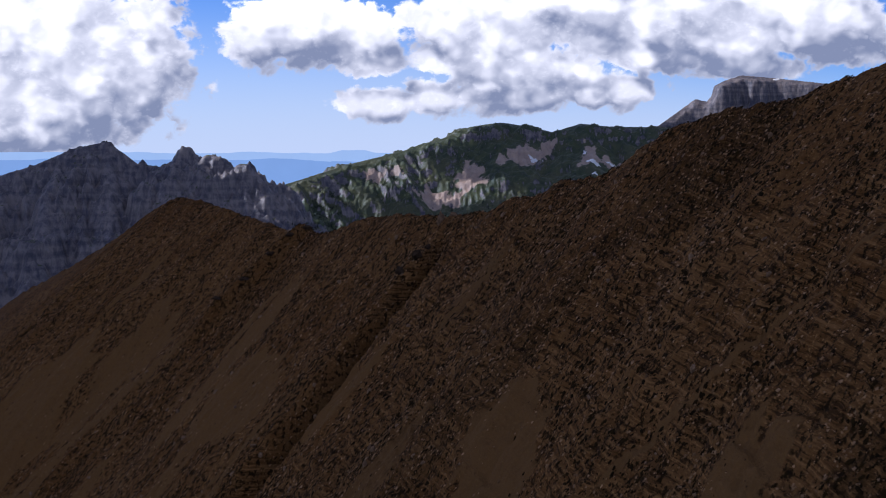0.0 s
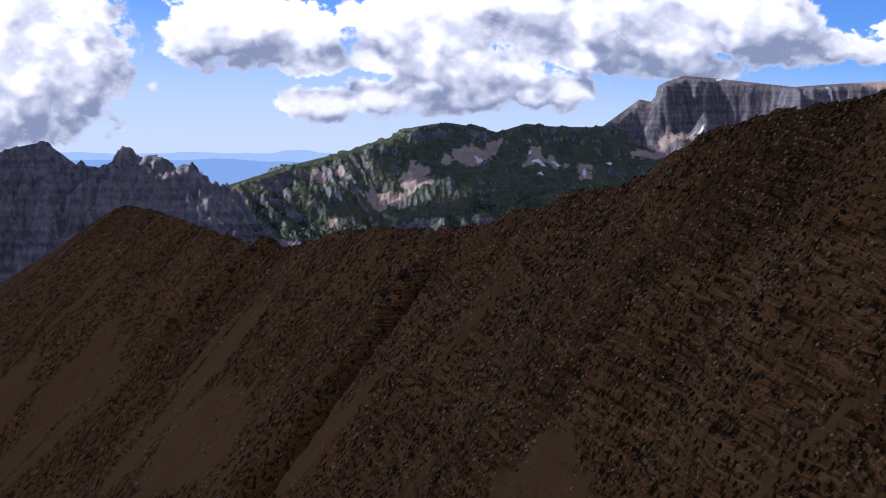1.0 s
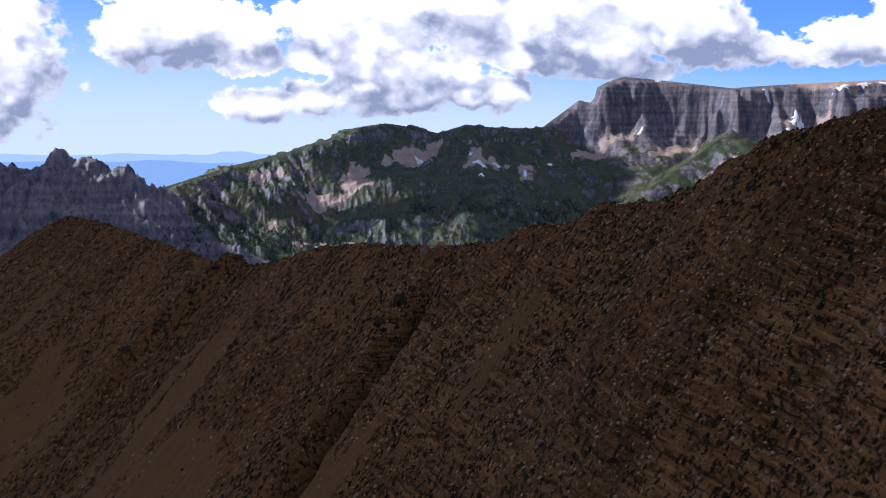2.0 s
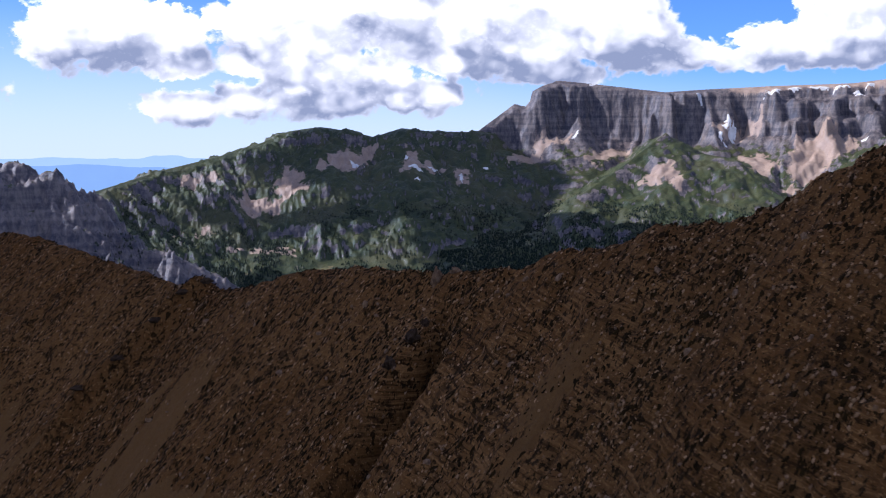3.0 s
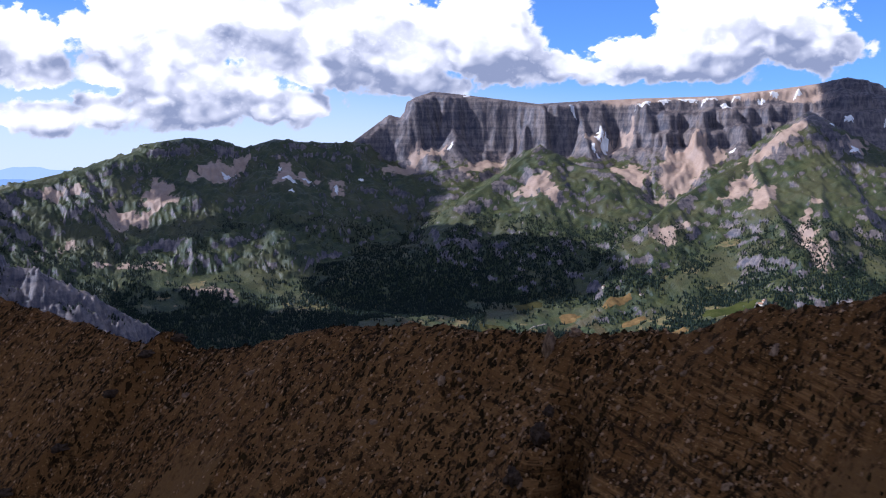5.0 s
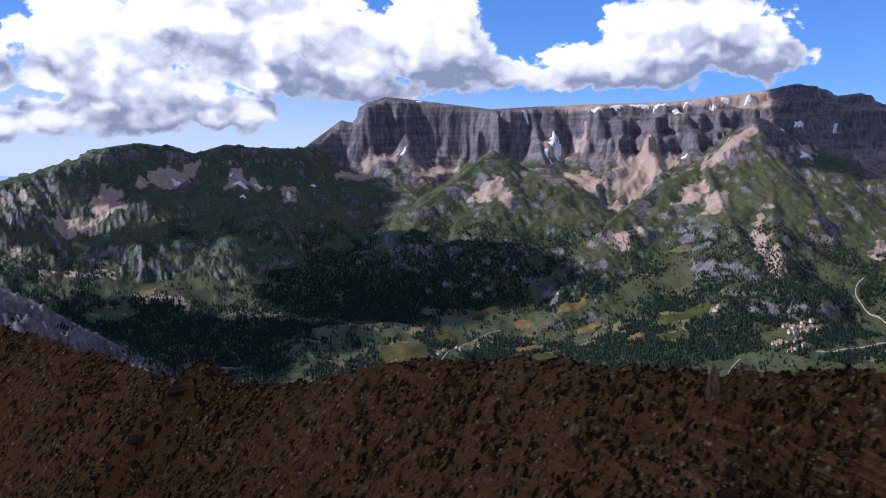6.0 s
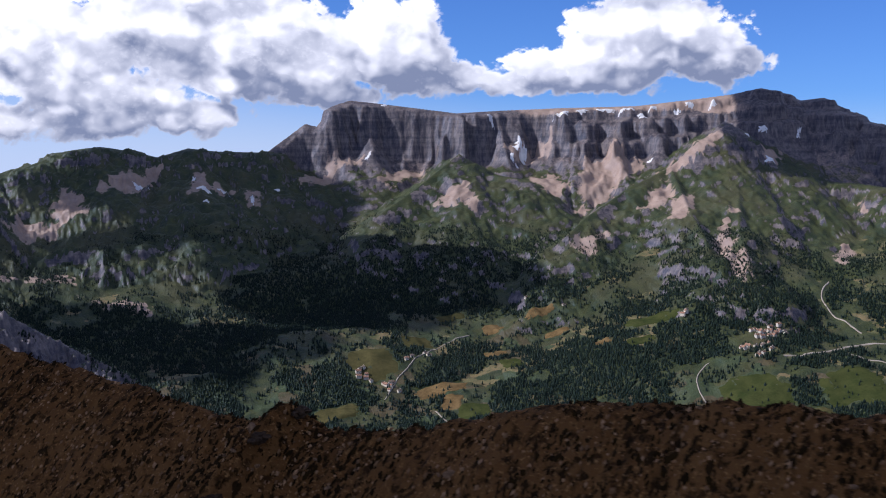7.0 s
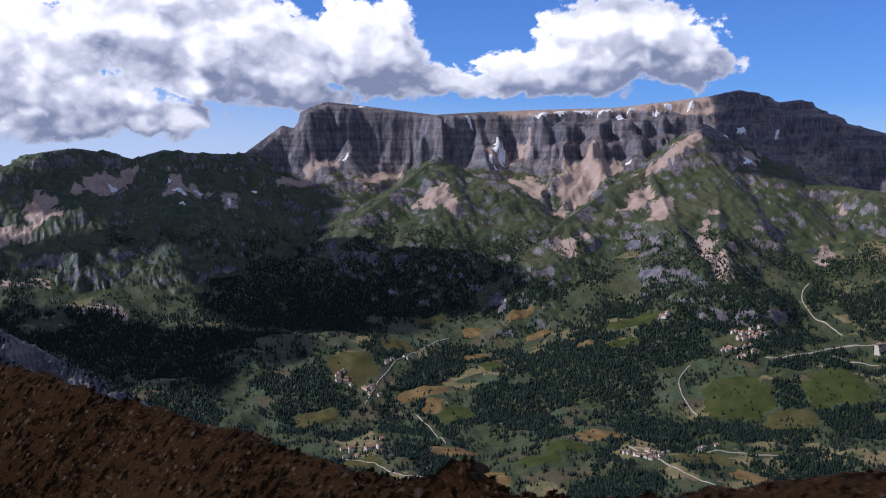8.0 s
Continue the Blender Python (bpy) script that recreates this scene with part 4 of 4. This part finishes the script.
# ---- hamlets ----
PLASTER = plain("lime_plaster", (0.42, 0.38, 0.32), (0.66, 0.62, 0.55), 0.3)
SLATE = plain("weathered_roofing", (0.10, 0.085, 0.075), (0.24, 0.19, 0.16), 0.4)
TILE_ROOF = plain("brown_roof_tiles", (0.20, 0.11, 0.075), (0.36, 0.22, 0.16), 0.4)
PANE = plain("dark_window_glass", (0.015, 0.018, 0.022), (0.03, 0.034, 0.04), 0.8, 0.15)


def prism(w, d, h0, h1, over=0.0, gable=True):
    """A gabled block from height h0, eaves at h1."""
    x, y, r = w / 2 + over, d / 2 + over, h1 + (d / 2 + over) * 0.75
    v = [(-x, -y, h0), (x, -y, h0), (x, y, h0), (-x, y, h0), (-x, -y, h1), (x, -y, h1), (x, y, h1), (-x, y, h1), (-x, 0, r), (x, 0, r)]
    f = [(3, 2, 1, 0), (0, 1, 5, 4), (2, 3, 7, 6), (1, 2, 6, 9, 5), (3, 0, 4, 8, 7), (4, 5, 9, 8), (6, 7, 8, 9)]
    return v, f


def roof_mesh(w, d, h, over, mat):
    """Two roof slopes with thickness and eaves."""
    x, y, r = w / 2 + over, d / 2 + over, 0.75 * (d / 2)
    lo = h - 0.75 * over
    v = [(-x, -y, lo), (x, -y, lo), (x, 0, h + r), (-x, 0, h + r), (x, y, lo), (-x, y, lo)]
    v = v + [(a, b, c + 0.45) for a, b, c in v]
    f = [(3, 2, 1, 0), (5, 4, 2, 3), (6, 7, 8, 9), (9, 8, 10, 11), (0, 1, 7, 6), (4, 5, 11, 10), (1, 2, 8, 7), (2, 4, 10, 8), (3, 0, 6, 9), (5, 3, 9, 11)]
    return mesh_of("roof", v, f, mat)


def block(name, x0, x1, y0, y1, z0, z1, mat):
    v = [(x, y, z) for z in (z0, z1) for x, y in ((x0, y0), (x1, y0), (x1, y1), (x0, y1))]
    f = [(3, 2, 1, 0), (4, 5, 6, 7), (0, 1, 5, 4), (1, 2, 6, 5), (2, 3, 7, 6), (3, 0, 4, 7)]
    return mesh_of(name, v, f, mat)


def house(w, d, h, roof):
    ob = new("house", None)
    part("wall", mesh_of("wall", *prism(w, d, -3.0, h), PLASTER), ob)
    part("roof", roof_mesh(w, d, h, 0.8, roof), ob)
    part("chimney", block("chimney", w * 0.2, w * 0.2 + 0.9, -0.4, 0.5, h, h + d * 0.375 + 1.6, PLASTER), ob)
    for k in (-1, 0, 1):
        part("window", block("window", k * w * 0.3 - 0.6, k * w * 0.3 + 0.6, -d / 2 - 0.06, -d / 2 + 0.1, h * 0.45, h * 0.45 + 1.4, PANE), ob)
    part("door", block("door", w * 0.12, w * 0.12 + 1.1, -d / 2 - 0.07, -d / 2 + 0.1, 0.0, 2.1, SLATE), ob)
    return ob


def build_hamlets():
    rng = random.Random(3)
    models = [(house(11, 8, 5.0, SLATE), "plastered valley house with a grey pitched roof"), (house(14, 9, 6.0, TILE_ROOF), "plastered valley house with a brown tiled roof"),
              (house(9, 7, 4.5, TILE_ROOF), "small plastered cottage with a brown tiled roof")]
    placed = set()
    for number, (cx, cy, rx, ry, count) in enumerate(HAMLETS):
        for _ in range(count):
            x, y = cx + rng.uniform(-rx, rx), cy + rng.uniform(-ry, ry)
            k = rng.randrange(3)
            model, label = models[k]
            m = Matrix.Translation((x, y, float(land(x, y)))) @ Matrix.Rotation(rng.choice((0.2, 0.2, 1.8)) + rng.uniform(-0.4, 0.4), 4, "Z")
            if k in placed:
                ob = copy_thing(model, m)
            else:
                ob = model
                ob.matrix_basis = m
                placed.add(k)
            tagged(ob, label, "house", group="houses of the valley hamlets")


build_hamlets()


def resort():
    """The long stepped apartment block of the ski resort."""
    x, y = RESORT
    ob = tagged(new("apartment_building", None), "long cream apartment block with rows of balconies", "building")
    ob.location, ob.rotation_euler = (x, y, float(land(x, y)) - 2), (0, 0, 0.35)
    for k in range(9):
        part("wall", block("wall", -10, 95 - 4 * k, -7 + 0.7 * k, 9, 3 * k, 3 * k + 3, PLASTER), ob)
        part("balcony", block("balcony", -10.5, 95.5 - 4 * k, -8.4 + 0.7 * k, -7 + 0.7 * k, 3 * k - 0.1, 3 * k + 0.9, PLASTER), ob)
        part("window", block("window", -9, 94 - 4 * k, -7.06 + 0.7 * k, -6.9 + 0.7 * k, 3 * k + 1.0, 3 * k + 2.4, PANE), ob, "band of dark windows")
    part("roof", block("roof", -11, 64, -1.5, 10, 27, 27.6, SLATE), ob)


resort()


# ---- the near ridge: stones, tufts, rock ribs ----
STONE = plain("shale_stone", (0.10, 0.058, 0.034), (0.26, 0.165, 0.10), 1.5, 0.9, 0.05)


def speckled(name, low, high):
    """A surface whose tone changes from piece to piece."""
    m, tree, bsdf, (add, put, maths, ramp, noise_of, mix, vec) = material(name, 0.9)
    r = add("NewGeometry").outputs["Random Per Island"]
    g = noise_of(add("TexCoord").outputs["Object"], 3.0, 3)
    put(bsdf.inputs["Base Color"], mix(maths("ADD", maths("MULTIPLY", r, 0.7), maths("MULTIPLY", g, 0.3)), low, high))
    return m


LOOSE = speckled("loose_stones", (0.08, 0.040, 0.017), (0.42, 0.25, 0.135))
TUFT = speckled("dark_tufts", (0.008, 0.0045, 0.0015), (0.026, 0.014, 0.004))


def ridge_place(s, n):
    return 15.6 - 0.58 * s - 0.81 * n, 248.6 + 0.81 * s - 0.58 * n


def scatter(name, count, seed, shape, faces, size, flat, mat, lie, label, loose=6.28, narrow=0.75):
    """Many small pieces lying on the ridge, as one mesh. loose: how far they turn from the fall line."""
    rng = np.random.RandomState(seed)
    s, n = rng.uniform(-185, 190, count), 135 * rng.rand(count) ** 1.15 - 3
    x, y = ridge_place(s, n)
    h, fine, beds, dark = near_ridge(x, y)
    ok = rng.rand(count) < lie(s, n, fine, beds, dark)
    x, y, h, k = x[ok], y[ok], h[ok], int(ok.sum())
    shape, faces = np.array(shape, float), np.array(faces)
    v = shape[None] * (1 + 0.5 * (rng.rand(k, len(shape), 3) - 0.5))
    turn = math.atan2(-0.58, -0.81) + (rng.rand(k) - 0.5) * loose
    c, q = np.cos(turn)[:, None], np.sin(turn)[:, None]
    big = (size[0] + (size[1] - size[0]) * rng.rand(k) ** 3)[:, None]
    px, py, pz = v[..., 0] * big, v[..., 1] * big * narrow, v[..., 2] * big * flat
    wx, wy = px * c - py * q, px * q + py * c
    tilt = 0.93 * (-(wx * -0.81 + wy * -0.58))                 # follows the slope
    out = np.stack([x[:, None] + wx, y[:, None] + wy, Z0 + h[:, None] + tilt * (1 - 0.15 * (n[ok] < 0)[:, None]) + pz], -1).reshape(-1, 3)
    tri = (faces[None] + (np.arange(k) * len(shape))[:, None, None]).reshape(-1, 3)
    me = bpy.data.meshes.new(name)
    me.vertices.add(len(out)); me.vertices.foreach_set("co", out.astype(np.float32).ravel())
    me.loops.add(tri.size); me.loops.foreach_set("vertex_index", tri.astype(np.int32).ravel())
    me.polygons.add(len(tri)); me.polygons.foreach_set("loop_start", np.arange(0, tri.size, 3, dtype=np.int32))
    me.update(calc_edges=True)
    me.materials.append(mat)
    return tagged(part(name, me, ridge, label), kind="stuff")


OCTA = ((1, 0, 0), (0, 1, 0), (-1, 0, 0), (0, -1, 0), (0, 0, 1), (0, 0, -0.6))
OCTA_FACES = ((0, 1, 4), (1, 2, 4), (2, 3, 4), (3, 0, 4), (1, 0, 5), (2, 1, 5), (3, 2, 5), (0, 3, 5))
MOUND = ((1, 0, -0.1), (0.4, 0.9, -0.1), (-0.7, 0.7, -0.1), (-0.9, -0.4, -0.1), (0.2, -1, -0.1), (0.25, 0.2, 0.9), (-0.3, -0.2, 1.0))
MOUND_FACES = ((0, 1, 5), (1, 2, 5), (2, 6, 5), (2, 3, 6), (3, 4, 6), (4, 5, 6), (4, 0, 5))


def stone_lie(s, n, fine, beds, dark):
    return (0.35 + 0.65 * step(fbm(s / 3.5, n / 34, 3), -0.3, 0.5)) * (1 - 0.8 * fine) * step(n, -3, 3)


def tuft_lie(s, n, fine, beds, dark):
    return (0.10 + 0.9 * step(fbm(s / 4.5 + 40, n / 32, 4), -0.25, 0.35)) * (1 - 0.93 * fine) * (0.75 + 0.25 * dark)


scatter("scree_cover", 110000, 21, OCTA, OCTA_FACES, (0.08, 0.34), 0.6, LOOSE, stone_lie, "loose grey-brown shale stones")
scatter("tussock_cover", 190000, 22, MOUND, MOUND_FACES, (0.12, 0.50), 0.42, TUFT, tuft_lie, "dark brown tussocks of grass", 2.2, 0.6)


def rock_mesh(name, seed, rough=0.35, subdivisions=2, mat=None):
    """An angular boulder about two metres across."""
    bm = bmesh.new()
    bmesh.ops.create_icosphere(bm, subdivisions=subdivisions, radius=1.0)
    for v in bm.verts:
        cut = noise.cell_vector(v.co * 1.3 + Vector((seed, 0, 0)))
        v.co *= 1 + rough * (noise.noise(v.co * 1.4 + Vector((seed * 3.1, 1, 2))) + 0.5 * noise.noise(v.co * 3.7 + Vector((0, seed, 5)))) + 0.10 * (cut.x - 0.5)
    me = bpy.data.meshes.new(name)
    bm.to_mesh(me)
    bm.free()
    me.materials.append(mat or STONE)
    return me


def near_rocks():
    rng = random.Random(9)
    shapes = [rock_mesh("rock", k + 0.7, 0.5, 1) for k in range(6)]
    for k in range(290):
        s, n = rng.uniform(-95, 110), 4 + 85 * rng.random() ** 1.4
        x, y = ridge_place(s, n)
        h = float(near_ridge(np.array([x]), np.array([y]))[0][0])
        ob = part("rock", shapes[k % 6], ridge)
        size = 0.22 + 0.4 * rng.random() ** 3
        ob.matrix_basis = Matrix.Translation((x, y, Z0 + h + 0.1 * size)) @ Euler((rng.uniform(0, 6), rng.uniform(0, 6), rng.uniform(0, 6))).to_matrix().to_4x4() @ Matrix.Diagonal((size * 1.4, size, size * 0.7, 1))


near_rocks()


# Darker than STONE; the gully rocks carry their shadow side in this colour.
DARK_ROCK = plain("darkened_shale_rock", (0.018, 0.011, 0.006), (0.075, 0.048, 0.032), 1.2, 0.9, 0.15)


def outcrop(s, n, size, tall, label, seed, mat=None):
    """A ragged rock standing out of the slope."""
    x, y = ridge_place(s, n)
    h = float(near_ridge(np.array([x]), np.array([y]))[0][0])
    ob = tagged(new("rock_outcrop", rock_mesh("rock_outcrop", seed, 0.55, 4, mat)), label, "rock")
    ob.matrix_basis = Matrix.Translation((x, y, Z0 + h + 0.25 * tall)) @ Matrix.Rotation(-0.62, 4, "Z") @ Matrix.Diagonal((size * 0.55, size, tall, 1))
    return ob


outcrop(24.4, 2.4, 1.0, 1.5, "upright pale rock pinnacle standing on the ridge crest", 1.5)
outcrop(22.4, 0.4, 1.0, 0.6, "low broken rocks beside the crest pinnacle", 2.5)
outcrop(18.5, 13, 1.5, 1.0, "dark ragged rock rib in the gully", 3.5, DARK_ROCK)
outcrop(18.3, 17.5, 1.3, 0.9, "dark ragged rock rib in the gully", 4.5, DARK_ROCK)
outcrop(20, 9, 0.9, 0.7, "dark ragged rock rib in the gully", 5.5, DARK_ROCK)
for k, (s, n) in enumerate(((88.6, 1), (89.6, 5.5), (90.5, 11), (92, 18), (94, 25))):
    outcrop(s, n, 1.5, 0.5, "low dark rock rib running down the slope", 6.5 + k, DARK_ROCK)
